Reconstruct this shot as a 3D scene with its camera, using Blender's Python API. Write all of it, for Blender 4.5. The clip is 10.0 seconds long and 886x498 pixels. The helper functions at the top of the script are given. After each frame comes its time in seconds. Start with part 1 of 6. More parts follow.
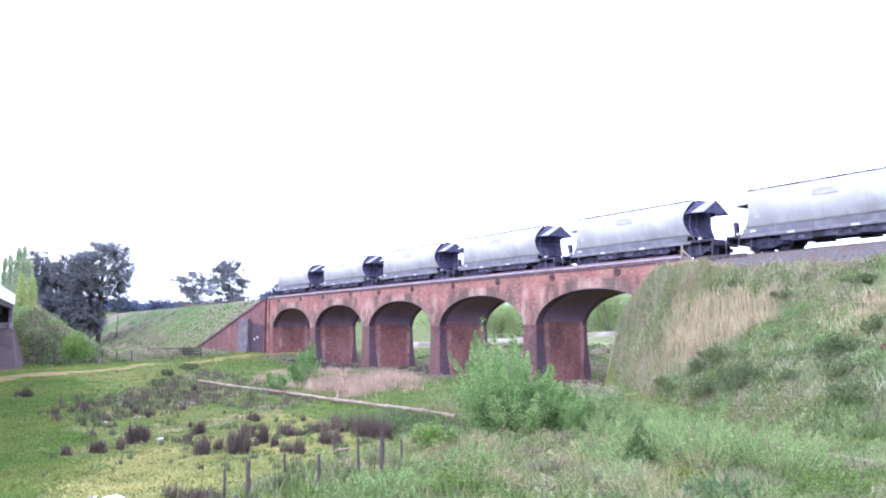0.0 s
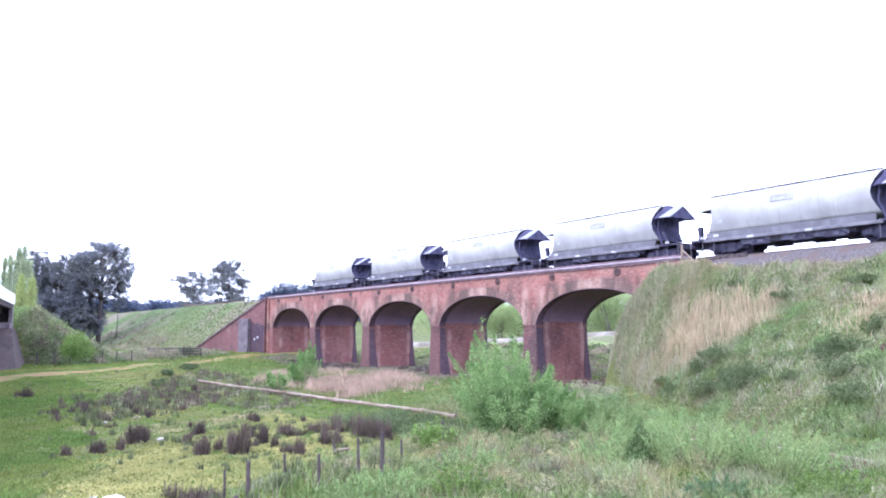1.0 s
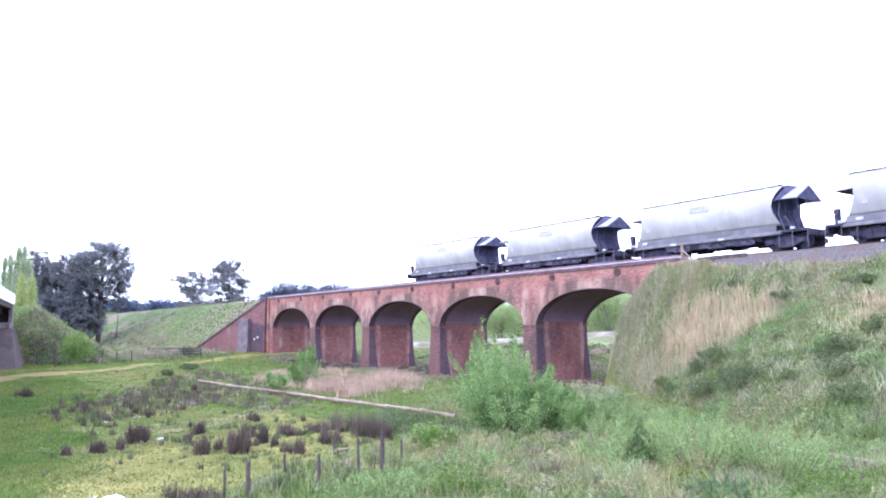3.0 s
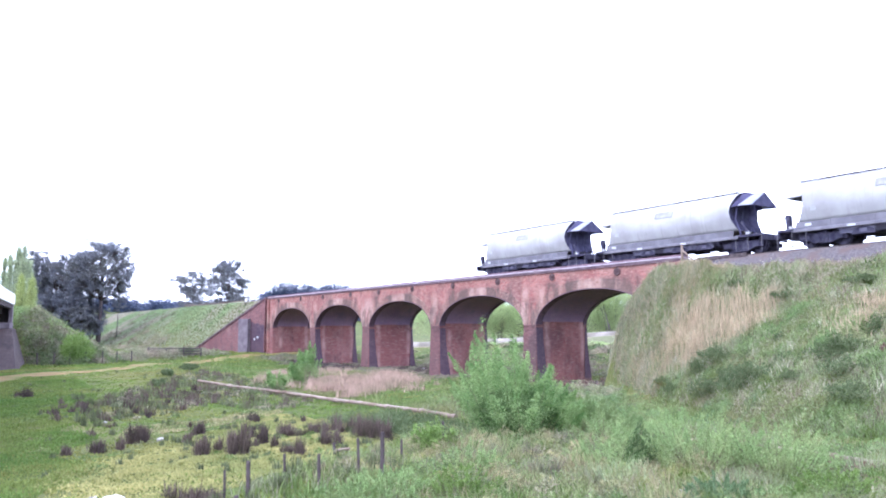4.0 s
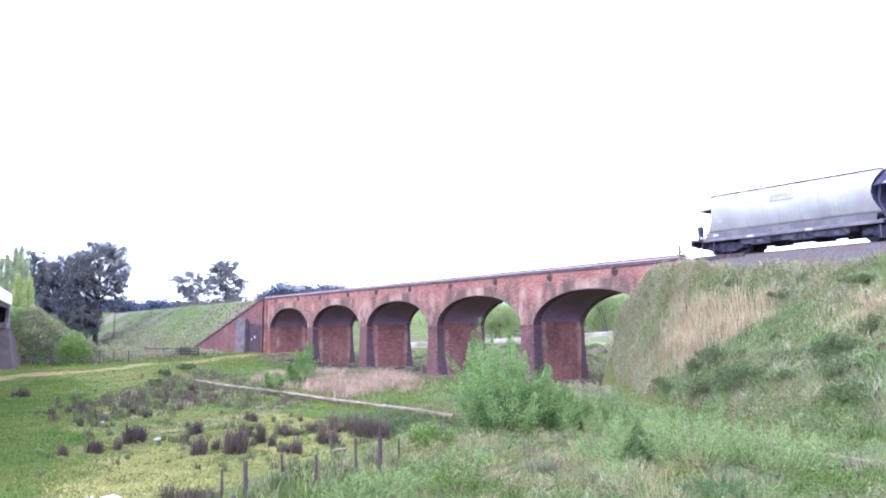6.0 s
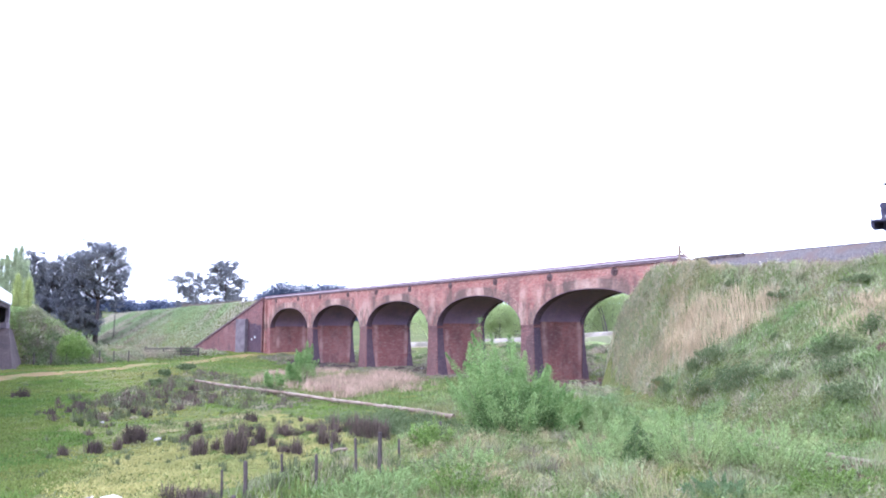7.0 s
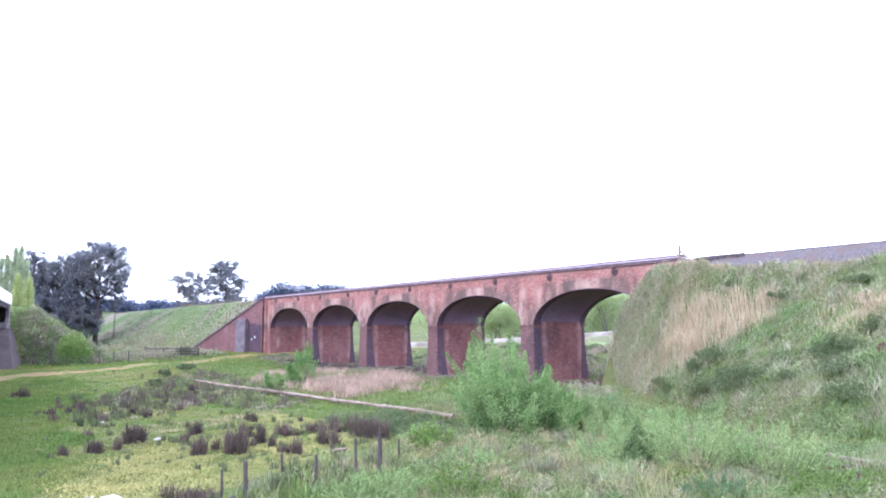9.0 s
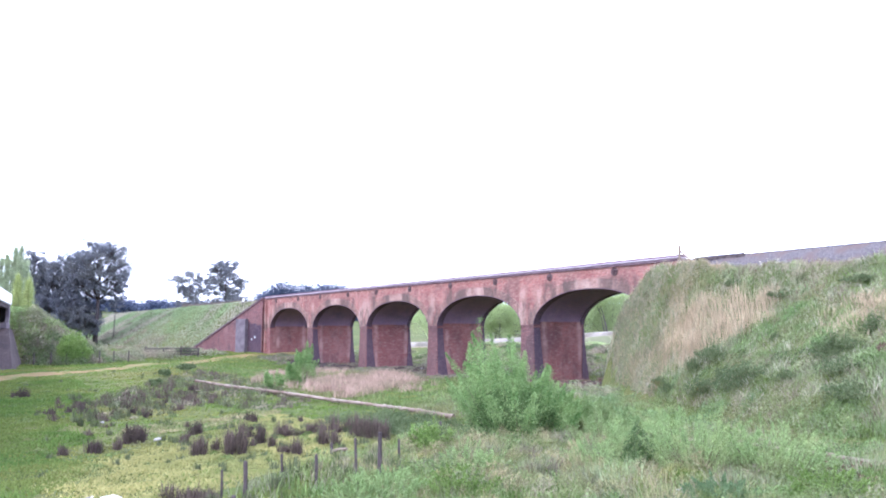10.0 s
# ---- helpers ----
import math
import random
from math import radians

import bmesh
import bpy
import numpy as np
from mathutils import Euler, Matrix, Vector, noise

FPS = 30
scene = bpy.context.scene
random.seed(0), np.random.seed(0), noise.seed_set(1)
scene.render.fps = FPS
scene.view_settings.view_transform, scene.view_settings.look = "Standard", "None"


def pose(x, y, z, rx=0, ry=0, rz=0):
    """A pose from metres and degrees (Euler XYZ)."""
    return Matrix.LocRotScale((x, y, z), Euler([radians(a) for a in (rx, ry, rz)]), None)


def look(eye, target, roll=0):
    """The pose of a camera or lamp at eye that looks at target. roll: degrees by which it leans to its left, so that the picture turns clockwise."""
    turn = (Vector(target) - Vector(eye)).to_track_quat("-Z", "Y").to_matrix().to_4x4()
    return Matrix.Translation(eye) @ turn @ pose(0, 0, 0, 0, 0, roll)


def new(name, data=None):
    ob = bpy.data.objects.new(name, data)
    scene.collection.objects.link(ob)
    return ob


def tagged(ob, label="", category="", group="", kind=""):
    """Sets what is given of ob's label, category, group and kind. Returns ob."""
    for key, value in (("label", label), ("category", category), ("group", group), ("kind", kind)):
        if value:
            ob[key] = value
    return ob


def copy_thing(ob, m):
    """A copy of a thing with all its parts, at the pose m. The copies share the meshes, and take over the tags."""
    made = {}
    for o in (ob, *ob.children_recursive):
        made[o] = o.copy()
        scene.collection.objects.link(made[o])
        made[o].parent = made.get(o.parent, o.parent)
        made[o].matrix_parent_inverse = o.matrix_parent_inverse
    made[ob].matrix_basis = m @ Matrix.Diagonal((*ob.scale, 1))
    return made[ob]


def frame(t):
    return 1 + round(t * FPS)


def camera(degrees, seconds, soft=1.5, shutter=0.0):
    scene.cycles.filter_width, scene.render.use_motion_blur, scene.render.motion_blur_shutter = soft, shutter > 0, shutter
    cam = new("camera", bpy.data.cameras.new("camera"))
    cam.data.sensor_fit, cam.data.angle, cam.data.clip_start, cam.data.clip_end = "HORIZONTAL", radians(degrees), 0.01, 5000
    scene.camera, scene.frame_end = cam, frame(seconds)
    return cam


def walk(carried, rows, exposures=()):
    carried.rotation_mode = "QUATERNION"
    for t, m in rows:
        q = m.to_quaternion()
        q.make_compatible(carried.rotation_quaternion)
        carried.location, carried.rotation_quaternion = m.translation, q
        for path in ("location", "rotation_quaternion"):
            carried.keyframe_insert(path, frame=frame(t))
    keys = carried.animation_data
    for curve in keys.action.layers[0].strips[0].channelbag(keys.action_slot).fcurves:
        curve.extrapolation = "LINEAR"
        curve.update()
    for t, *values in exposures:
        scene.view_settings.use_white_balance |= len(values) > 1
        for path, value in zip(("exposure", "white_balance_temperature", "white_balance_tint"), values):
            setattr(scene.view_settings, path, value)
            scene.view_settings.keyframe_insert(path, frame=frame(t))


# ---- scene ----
# x runs along the railway, y away from the camera through the viaduct, z up; z = 0 is the river flat.
cam = camera(60.0, 10.0, soft=1.95)
EYE = (65.74, -35.82, 3.665)


def facing(yaw):
    return pose(*EYE, 96.176, 0.05, yaw)


walk(cam, [(0.0, facing(55.585)), (4.6, facing(55.585)), (4.8, facing(55.53)), (5.0, facing(55.46)), (5.2, facing(55.42)),
           (5.5, facing(55.4)), (10.0, facing(55.4))],
     exposures=[(0.0, 1.8, 5540, 18), (10.0, 1.8, 5540, 18)])

# ---- light: bright overcast ----
world = bpy.data.worlds.new("world")
scene.world = world
world.use_nodes = True
wn, wl = world.node_tree.nodes, world.node_tree.links
sky = wn.new("ShaderNodeTexSky")
sky.sky_type = "NISHITA"
sky.sun_disc = False
sky.sun_elevation = radians(48)
sky.sun_rotation = radians(200)
sky.dust_density = 4.0
veil = wn.new("ShaderNodeMix")
veil.data_type = "RGBA"
veil.inputs["Factor"].default_value = 0.9
veil.inputs["B"].default_value = (9.8, 10.3, 11.7, 1)
wl.new(sky.outputs[0], veil.inputs["A"])
wl.new(veil.outputs["Result"], wn["Background"].inputs["Color"])
wn["Background"].inputs["Strength"].default_value = 0.12
sun = new("sun", bpy.data.lights.new("sun", "SUN"))
sun.data.energy = 0.9
sun.data.angle = radians(14)
sun.data.color = (1.0, 0.96, 0.9)
sun.matrix_world = look((20, -60, 90), (8, 0, 0))

# ---- materials ----


def mat(name, a, b, scale=3.0, rough=0.85, bump=0.0, fine=30.0, metal=0.0, island=0.0, third=None, big=0.15, through_light=0.0, streak=None):
    """Two colours mixed by noise at two scales; island: how far single leaves or blades differ."""
    m = bpy.data.materials.new(name)
    m.use_nodes = True
    n, l = m.node_tree.nodes, m.node_tree.links
    p = n["Principled BSDF"]
    p.inputs["Roughness"].default_value = rough
    p.inputs["Metallic"].default_value = metal
    p.inputs["Specular IOR Level"].default_value = 0.3 if rough < 0.8 else 0.06
    tc = n.new("ShaderNodeTexCoord")
    n1 = n.new("ShaderNodeTexNoise")
    n1.inputs["Scale"].default_value = scale
    n1.inputs["Detail"].default_value = 6
    l.new(tc.outputs["Object"], n1.inputs["Vector"])
    ramp = n.new("ShaderNodeValToRGB")
    ramp.color_ramp.elements[0].position, ramp.color_ramp.elements[1].position = 0.36, 0.64
    ramp.color_ramp.elements[0].color, ramp.color_ramp.elements[1].color = (*a, 1), (*b, 1)
    l.new(n1.outputs["Fac"], ramp.inputs["Fac"])
    out = ramp.outputs["Color"]
    if third:
        n2 = n.new("ShaderNodeTexNoise")
        n2.inputs["Scale"].default_value = big
        n2.inputs["Detail"].default_value = 4
        l.new(tc.outputs["Object"], n2.inputs["Vector"])
        r2 = n.new("ShaderNodeValToRGB")
        r2.color_ramp.elements[0].position, r2.color_ramp.elements[1].position = 0.46, 0.62
        l.new(n2.outputs["Fac"], r2.inputs["Fac"])
        mx = n.new("ShaderNodeMix")
        mx.data_type = "RGBA"
        l.new(r2.outputs["Color"], mx.inputs["Factor"])
        l.new(out, mx.inputs["A"])
        mx.inputs["B"].default_value = (*third, 1)
        out = mx.outputs["Result"]
    if streak:
        mp = n.new("ShaderNodeMapping")
        mp.inputs["Scale"].default_value = (5.0, 0.2, 0.35)
        l.new(tc.outputs["Object"], mp.inputs["Vector"])
        n3 = n.new("ShaderNodeTexNoise")
        n3.inputs["Scale"].default_value = 1.0
        n3.inputs["Detail"].default_value = 5
        l.new(mp.outputs[0], n3.inputs["Vector"])
        r3 = n.new("ShaderNodeMapRange")
        r3.inputs["From Min"].default_value, r3.inputs["From Max"].default_value, r3.inputs["To Max"].default_value = 0.56, 0.8, 0.5
        l.new(n3.outputs["Fac"], r3.inputs["Value"])
        m3 = n.new("ShaderNodeMix")
        m3.data_type = "RGBA"
        l.new(r3.outputs["Result"], m3.inputs["Factor"])
        l.new(out, m3.inputs["A"])
        m3.inputs["B"].default_value = (*streak, 1)
        out = m3.outputs["Result"]
    if island:
        g = n.new("ShaderNodeNewGeometry")
        mr = n.new("ShaderNodeMapRange")
        mr.inputs["To Min"].default_value, mr.inputs["To Max"].default_value = 1 - island, 1 + island
        l.new(g.outputs["Random Per Island"], mr.inputs["Value"])
        hs = n.new("ShaderNodeHueSaturation")
        l.new(mr.outputs["Result"], hs.inputs["Value"])
        l.new(out, hs.inputs["Color"])
        out = hs.outputs["Color"]
    l.new(out, p.inputs["Base Color"])
    if through_light:
        tr = n.new("ShaderNodeBsdfTranslucent")
        l.new(out, tr.inputs["Color"])
        ms = n.new("ShaderNodeMixShader")
        ms.inputs["Fac"].default_value = through_light
        l.new(p.outputs[0], ms.inputs[1])
        l.new(tr.outputs[0], ms.inputs[2])
        l.new(ms.outputs[0], n["Material Output"].inputs["Surface"])
    if bump:
        nb = n.new("ShaderNodeTexNoise")
        nb.inputs["Scale"].default_value = fine
        nb.inputs["Detail"].default_value = 5
        l.new(tc.outputs["Object"], nb.inputs["Vector"])
        bp = n.new("ShaderNodeBump")
        bp.inputs["Strength"].default_value = bump
        bp.inputs["Distance"].default_value = 0.05
        l.new(nb.outputs["Fac"], bp.inputs["Height"])
        l.new(bp.outputs["Normal"], p.inputs["Normal"])
    return m


def brick_mat(name, c1, c2, mortar, pale, dark, pale_amount=0.5, runs=(), haunch=0.0, crown=0.0, mottle=1.0):
    """Weathered brickwork in real courses, with pale lime runs and dark soot streaks."""
    m = bpy.data.materials.new(name)
    m.use_nodes = True
    n, l = m.node_tree.nodes, m.node_tree.links
    p = n["Principled BSDF"]
    p.inputs["Roughness"].default_value = 0.9
    p.inputs["Specular IOR Level"].default_value = 0.2
    tc = n.new("ShaderNodeTexCoord")
    sx = n.new("ShaderNodeSeparateXYZ")
    l.new(tc.outputs["Object"], sx.inputs[0])
    add = n.new("ShaderNodeMath")
    l.new(sx.outputs["X"], add.inputs[0])
    l.new(sx.outputs["Y"], add.inputs[1])
    cb = n.new("ShaderNodeCombineXYZ")
    l.new(add.outputs[0], cb.inputs["X"])
    l.new(sx.outputs["Z"], cb.inputs["Y"])
    br = n.new("ShaderNodeTexBrick")
    for key, v in (("Scale", 1.0), ("Brick Width", 0.24), ("Row Height", 0.086), ("Mortar Size", 0.008), ("Bias", 0.0)):
        br.inputs[key].default_value = v
    br.inputs["Color1"].default_value, br.inputs["Color2"].default_value, br.inputs["Mortar"].default_value = (*c1, 1), (*c2, 1), (*mortar, 1)
    l.new(cb.outputs[0], br.inputs["Vector"])
    out = br.outputs["Color"]
    for colour, sc, stretch, lo, hi, amount in ((pale, 0.55, 0.6, 0.5, 0.68, pale_amount), (pale, 1.9, 0.5, 0.54, 0.7, pale_amount * 0.7), (dark, 0.42, 0.7, 0.51, 0.64, 0.7), (dark, 1.7, 0.3, 0.54, 0.7, 0.7),
                                                 (c2, 0.25, 1.0, 0.45, 0.6, 0.6), (pale, 2.4, 4.6, 0.52, 0.7, 0.45), (dark, 2.2, 5.0, 0.52, 0.7, 0.55), (pale, 6.0, 2.4, 0.52, 0.66, 0.5 * mottle), (dark, 5.0, 2.2, 0.53, 0.66, 0.55 * mottle)):
        mp = n.new("ShaderNodeMapping")
        mp.inputs["Scale"].default_value = (1, 1, stretch)
        mp.inputs["Location"].default_value = (7.3 * sc, 3.1, 1.7 * amount)
        l.new(tc.outputs["Object"], mp.inputs["Vector"])
        nz = n.new("ShaderNodeTexNoise")
        nz.inputs["Scale"].default_value = sc
        nz.inputs["Detail"].default_value = 7
        l.new(mp.outputs[0], nz.inputs["Vector"])
        mr = n.new("ShaderNodeMapRange")
        mr.inputs["From Min"].default_value, mr.inputs["From Max"].default_value, mr.inputs["To Max"].default_value = lo, hi, amount
        l.new(nz.outputs["Fac"], mr.inputs["Value"])
        mx = n.new("ShaderNodeMix")
        mx.data_type = "RGBA"
        l.new(mr.outputs["Result"], mx.inputs["Factor"])
        l.new(out, mx.inputs["A"])
        mx.inputs["B"].default_value = (*colour, 1)
        out = mx.outputs["Result"]
    if haunch:
        # seepage stains that gather over the piers, and lime over the crowns
        step = n.new("ShaderNodeMath")
        step.inputs[1].default_value = 11.7
        l.new(sx.outputs["X"], step.inputs[0])
        pp = n.new("ShaderNodeMath")
        pp.operation = "PINGPONG"
        pp.inputs[1].default_value = 6.0
        l.new(step.outputs[0], pp.inputs[0])
        def band(socket, lo, hi, soft):
            """One between lo and hi, fading out over soft."""
            made = []
            for a, b in ((lo - soft, lo), (hi + soft, hi)):
                r = n.new("ShaderNodeMapRange")
                r.inputs["From Min"].default_value, r.inputs["From Max"].default_value = a, b
                l.new(socket, r.inputs["Value"])
                made.append(r.outputs["Result"])
            u = n.new("ShaderNodeMath")
            u.operation = "MULTIPLY"
            l.new(made[0], u.inputs[0])
            l.new(made[1], u.inputs[1])
            return u.outputs[0]

        soot, lime = (0.085, 0.06, 0.055), (0.43, 0.315, 0.27)
        for colour, (p0, p1), ps, (z0, z1), zs, sc, stretch, lo, hi, amount in (
                (lime, (-1.0, 1.3), 0.7, (3.0, 6.4), 0.7, 1.2, 0.4, 0.44, 0.66, haunch * 0.6),
                (soot, (2.1, 3.9), 0.6, (4.6, 6.9), 0.35, 1.1, 0.45, 0.42, 0.58, haunch),
                (soot, (0.2, 1.0), 0.3, (4.2, 5.6), 0.6, 2.6, 0.3, 0.46, 0.56, haunch * 0.9),
                (lime, (4.9, 7.0), 0.25, (6.3, 6.98), 0.2, 1.3, 0.7, 0.36, 0.62, crown * 0.75),
                (soot, (3.9, 4.85), 0.3, (6.0, 7.0), 0.25, 1.5, 0.6, 0.4, 0.52, crown * 0.9)):
            mp = n.new("ShaderNodeMapping")
            mp.inputs["Scale"].default_value = (1, 1, stretch)
            mp.inputs["Location"].default_value = (p0 * 3, p1, 0)
            l.new(tc.outputs["Object"], mp.inputs["Vector"])
            nz = n.new("ShaderNodeTexNoise")
            nz.inputs["Scale"].default_value = sc
            nz.inputs["Detail"].default_value = 6
            l.new(mp.outputs[0], nz.inputs["Vector"])
            m2 = n.new("ShaderNodeMapRange")
            m2.inputs["From Min"].default_value, m2.inputs["From Max"].default_value, m2.inputs["To Max"].default_value = lo, hi, amount
            l.new(nz.outputs["Fac"], m2.inputs["Value"])
            mu = n.new("ShaderNodeMath")
            mu.operation = "MULTIPLY"
            l.new(band(pp.outputs[0], p0, p1, ps), mu.inputs[0])
            l.new(m2.outputs["Result"], mu.inputs[1])
            mv = n.new("ShaderNodeMath")
            mv.operation = "MULTIPLY"
            l.new(mu.outputs[0], mv.inputs[0])
            l.new(band(sx.outputs["Z"], z0, z1, zs), mv.inputs[1])
            mx = n.new("ShaderNodeMix")
            mx.data_type = "RGBA"
            l.new(mv.outputs[0], mx.inputs["Factor"])
            l.new(out, mx.inputs["A"])
            mx.inputs["B"].default_value = (*colour, 1)
            out = mx.outputs["Result"]
    for y in runs:
        off = n.new("ShaderNodeMath")
        off.operation = "SUBTRACT"
        off.inputs[1].default_value = y
        l.new(sx.outputs["Y"], off.inputs[0])
        far = n.new("ShaderNodeMath")
        far.operation = "ABSOLUTE"
        l.new(off.outputs[0], far.inputs[0])
        mr = n.new("ShaderNodeMapRange")
        mr.inputs["From Min"].default_value, mr.inputs["From Max"].default_value, mr.inputs["To Min"].default_value, mr.inputs["To Max"].default_value = 0.03, 0.34, 1.0, 0.0
        l.new(far.outputs[0], mr.inputs["Value"])
        nz = n.new("ShaderNodeTexNoise")
        nz.inputs["Scale"].default_value = 1.1
        nz.inputs["Detail"].default_value = 5
        l.new(tc.outputs["Object"], nz.inputs["Vector"])
        nr = n.new("ShaderNodeMapRange")
        nr.inputs["From Min"].default_value, nr.inputs["From Max"].default_value, nr.inputs["To Max"].default_value = 0.35, 0.6, 0.7
        l.new(nz.outputs["Fac"], nr.inputs["Value"])
        mu = n.new("ShaderNodeMath")
        mu.operation = "MULTIPLY"
        l.new(mr.outputs["Result"], mu.inputs[0])
        l.new(nr.outputs["Result"], mu.inputs[1])
        mx = n.new("ShaderNodeMix")
        mx.data_type = "RGBA"
        l.new(mu.outputs[0], mx.inputs["Factor"])
        l.new(out, mx.inputs["A"])
        mx.inputs["B"].default_value = (*pale, 1)
        out = mx.outputs["Result"]
    l.new(out, p.inputs["Base Color"])
    bp = n.new("ShaderNodeBump")
    bp.inputs["Strength"].default_value = 0.5
    bp.inputs["Distance"].default_value = 0.02
    l.new(br.outputs["Fac"], bp.inputs["Height"])
    bp.invert = True
    l.new(bp.outputs["Normal"], p.inputs["Normal"])
    return m


BRICK = brick_mat("brick_red", (0.315, 0.116, 0.097), (0.2, 0.07, 0.062), (0.34, 0.225, 0.2), (0.38, 0.235, 0.205), (0.13, 0.068, 0.062), 0.32, haunch=0.75, crown=0.55)
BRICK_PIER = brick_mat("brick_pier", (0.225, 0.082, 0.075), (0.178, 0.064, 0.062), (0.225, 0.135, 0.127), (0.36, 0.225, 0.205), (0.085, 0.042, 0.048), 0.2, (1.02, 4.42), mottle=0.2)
BRICK_RING = brick_mat("brick_arch_ring", (0.245, 0.115, 0.092), (0.18, 0.08, 0.068), (0.26, 0.18, 0.155), (0.38, 0.26, 0.22), (0.09, 0.058, 0.054), 0.4, haunch=0.7, crown=0.75)
BRICK_OLD = brick_mat("brick_soot_and_shade", (0.21, 0.128, 0.19), (0.172, 0.107, 0.163), (0.205, 0.15, 0.195), (0.25, 0.16, 0.2), (0.135, 0.104, 0.165), 0.35, mottle=0.5)
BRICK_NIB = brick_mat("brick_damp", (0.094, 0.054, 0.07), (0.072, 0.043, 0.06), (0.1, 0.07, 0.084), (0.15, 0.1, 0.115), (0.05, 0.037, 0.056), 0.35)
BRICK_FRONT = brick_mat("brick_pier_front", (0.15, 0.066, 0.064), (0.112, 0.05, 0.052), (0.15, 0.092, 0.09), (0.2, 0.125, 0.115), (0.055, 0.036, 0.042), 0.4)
BRICK_WING = brick_mat("brick_wing_wall", (0.2, 0.085, 0.082), (0.15, 0.064, 0.066), (0.19, 0.125, 0.12), (0.26, 0.16, 0.15), (0.06, 0.038, 0.048), 0.35)
COPING = mat("coping_stone", (0.12, 0.078, 0.095), (0.18, 0.125, 0.145), 2.5, bump=0.3)
COPING_TOP = mat("coping_top", (0.3, 0.25, 0.285), (0.4, 0.345, 0.375), 1.5, bump=0.3)
CAST_IRON = mat("cast_iron", (0.06, 0.035, 0.04), (0.1, 0.055, 0.055), 6, rough=0.7, bump=0.3)
CONCRETE = mat("concrete", (0.115, 0.095, 0.11), (0.17, 0.145, 0.16), 1.6, bump=0.3)
DARK_CONCRETE = mat("shade_dark_concrete", (0.05, 0.04, 0.043), (0.09, 0.072, 0.075), 1.6, bump=0.3)
WHITE_CONCRETE = mat("white_concrete", (0.72, 0.7, 0.7), (0.82, 0.8, 0.8), 1.2, bump=0.1)
PITCHING = brick_mat("stone_pitching", (0.072, 0.05, 0.048), (0.054, 0.038, 0.04), (0.045, 0.034, 0.036), (0.11, 0.082, 0.078), (0.035, 0.028, 0.03), 0.5)
BALLAST = mat("ballast", (0.051, 0.045, 0.048), (0.143, 0.126, 0.128), 11.0, bump=1.0, fine=16, third=(0.102, 0.076, 0.071), big=0.8)
STEEL = mat("rail_steel", (0.05, 0.04, 0.04), (0.09, 0.07, 0.065), 4, rough=0.6, metal=0.3)
TIMBER = mat("weathered_timber", (0.05, 0.04, 0.042), (0.1, 0.08, 0.08), 5, bump=0.5, fine=20)
PIPE = mat("pipe_weathered", (0.172, 0.126, 0.097), (0.253, 0.197, 0.16), 1.5, rough=0.7, third=(0.149, 0.097, 0.071), big=0.7)
WAGON_PAINT = mat("wagon_paint", (0.296, 0.29, 0.294), (0.357, 0.35, 0.352), 0.8, rough=0.42, third=(0.245, 0.235, 0.241), big=0.45, streak=(0.163, 0.15, 0.154))
ROOF_RAIL = mat("roof_rail", (0.035, 0.03, 0.032), (0.06, 0.05, 0.05), 3, rough=0.85)
WAGON_GREY = mat("wagon_grey", (0.092, 0.088, 0.108), (0.14, 0.134, 0.155), 1.4, rough=0.7, third=(0.09, 0.083, 0.098), big=1.1)
WAGON_FLANGE = mat("wagon_flange", (0.105, 0.1, 0.12), (0.16, 0.152, 0.175), 2, rough=0.65)
WAGON_DARK = mat("wagon_dark", (0.044, 0.041, 0.078), (0.072, 0.067, 0.118), 2.0, rough=0.75)
WAGON_DARK.node_tree.nodes["Principled BSDF"].inputs["Specular IOR Level"].default_value = 0.06
HOOD_PANEL = mat("hood_panel", (0.17, 0.17, 0.22), (0.25, 0.25, 0.3), 1.4, rough=0.5)
UNDERFRAME = mat("underframe_dirt", (0.038, 0.035, 0.06), (0.075, 0.07, 0.1), 3.0, rough=0.85)
CHUTE = mat("chute_grey", (0.105, 0.1, 0.145), (0.165, 0.158, 0.205), 2.0, rough=0.8, third=(0.05, 0.046, 0.06), big=1.5)
PANEL_GREY = mat("faded_panel", (0.165, 0.162, 0.165), (0.27, 0.265, 0.262), 2.5, rough=0.6)
LABEL_WHITE = mat("label_white", (0.34, 0.34, 0.36), (0.42, 0.42, 0.44), 3, rough=0.6)
GROUND = mat("meadow_ground", (0.045, 0.062, 0.018), (0.073, 0.092, 0.026), 1.3, bump=0.8, fine=6, third=(0.097, 0.098, 0.035), big=0.11)
GRASS = mat("grass_blades", (0.111, 0.17, 0.055), (0.172, 0.22, 0.075), 0.6, island=0.4, third=(0.201, 0.205, 0.095), big=0.22, through_light=0.3)
GRASS_SHORT = mat("grazed_grass", (0.108, 0.171, 0.039), (0.15, 0.209, 0.05), 0.5, island=0.3, third=(0.21, 0.204, 0.065), big=0.13, through_light=0.3)
GRASS_DARK = mat("dark_green_grass", (0.094, 0.158, 0.041), (0.135, 0.2, 0.053), 0.6, island=0.25, third=(0.165, 0.204, 0.059), big=0.2, through_light=0.3)
GRASS_DRY = mat("dry_grass", (0.382, 0.3, 0.202), (0.488, 0.385, 0.26), 1.0, island=0.35, through_light=0.2)
SEDGE = mat("dry_sedge", (0.333, 0.237, 0.184), (0.437, 0.314, 0.245), 0.5, island=0.35, third=(0.276, 0.22, 0.153), big=0.35, through_light=0.2)
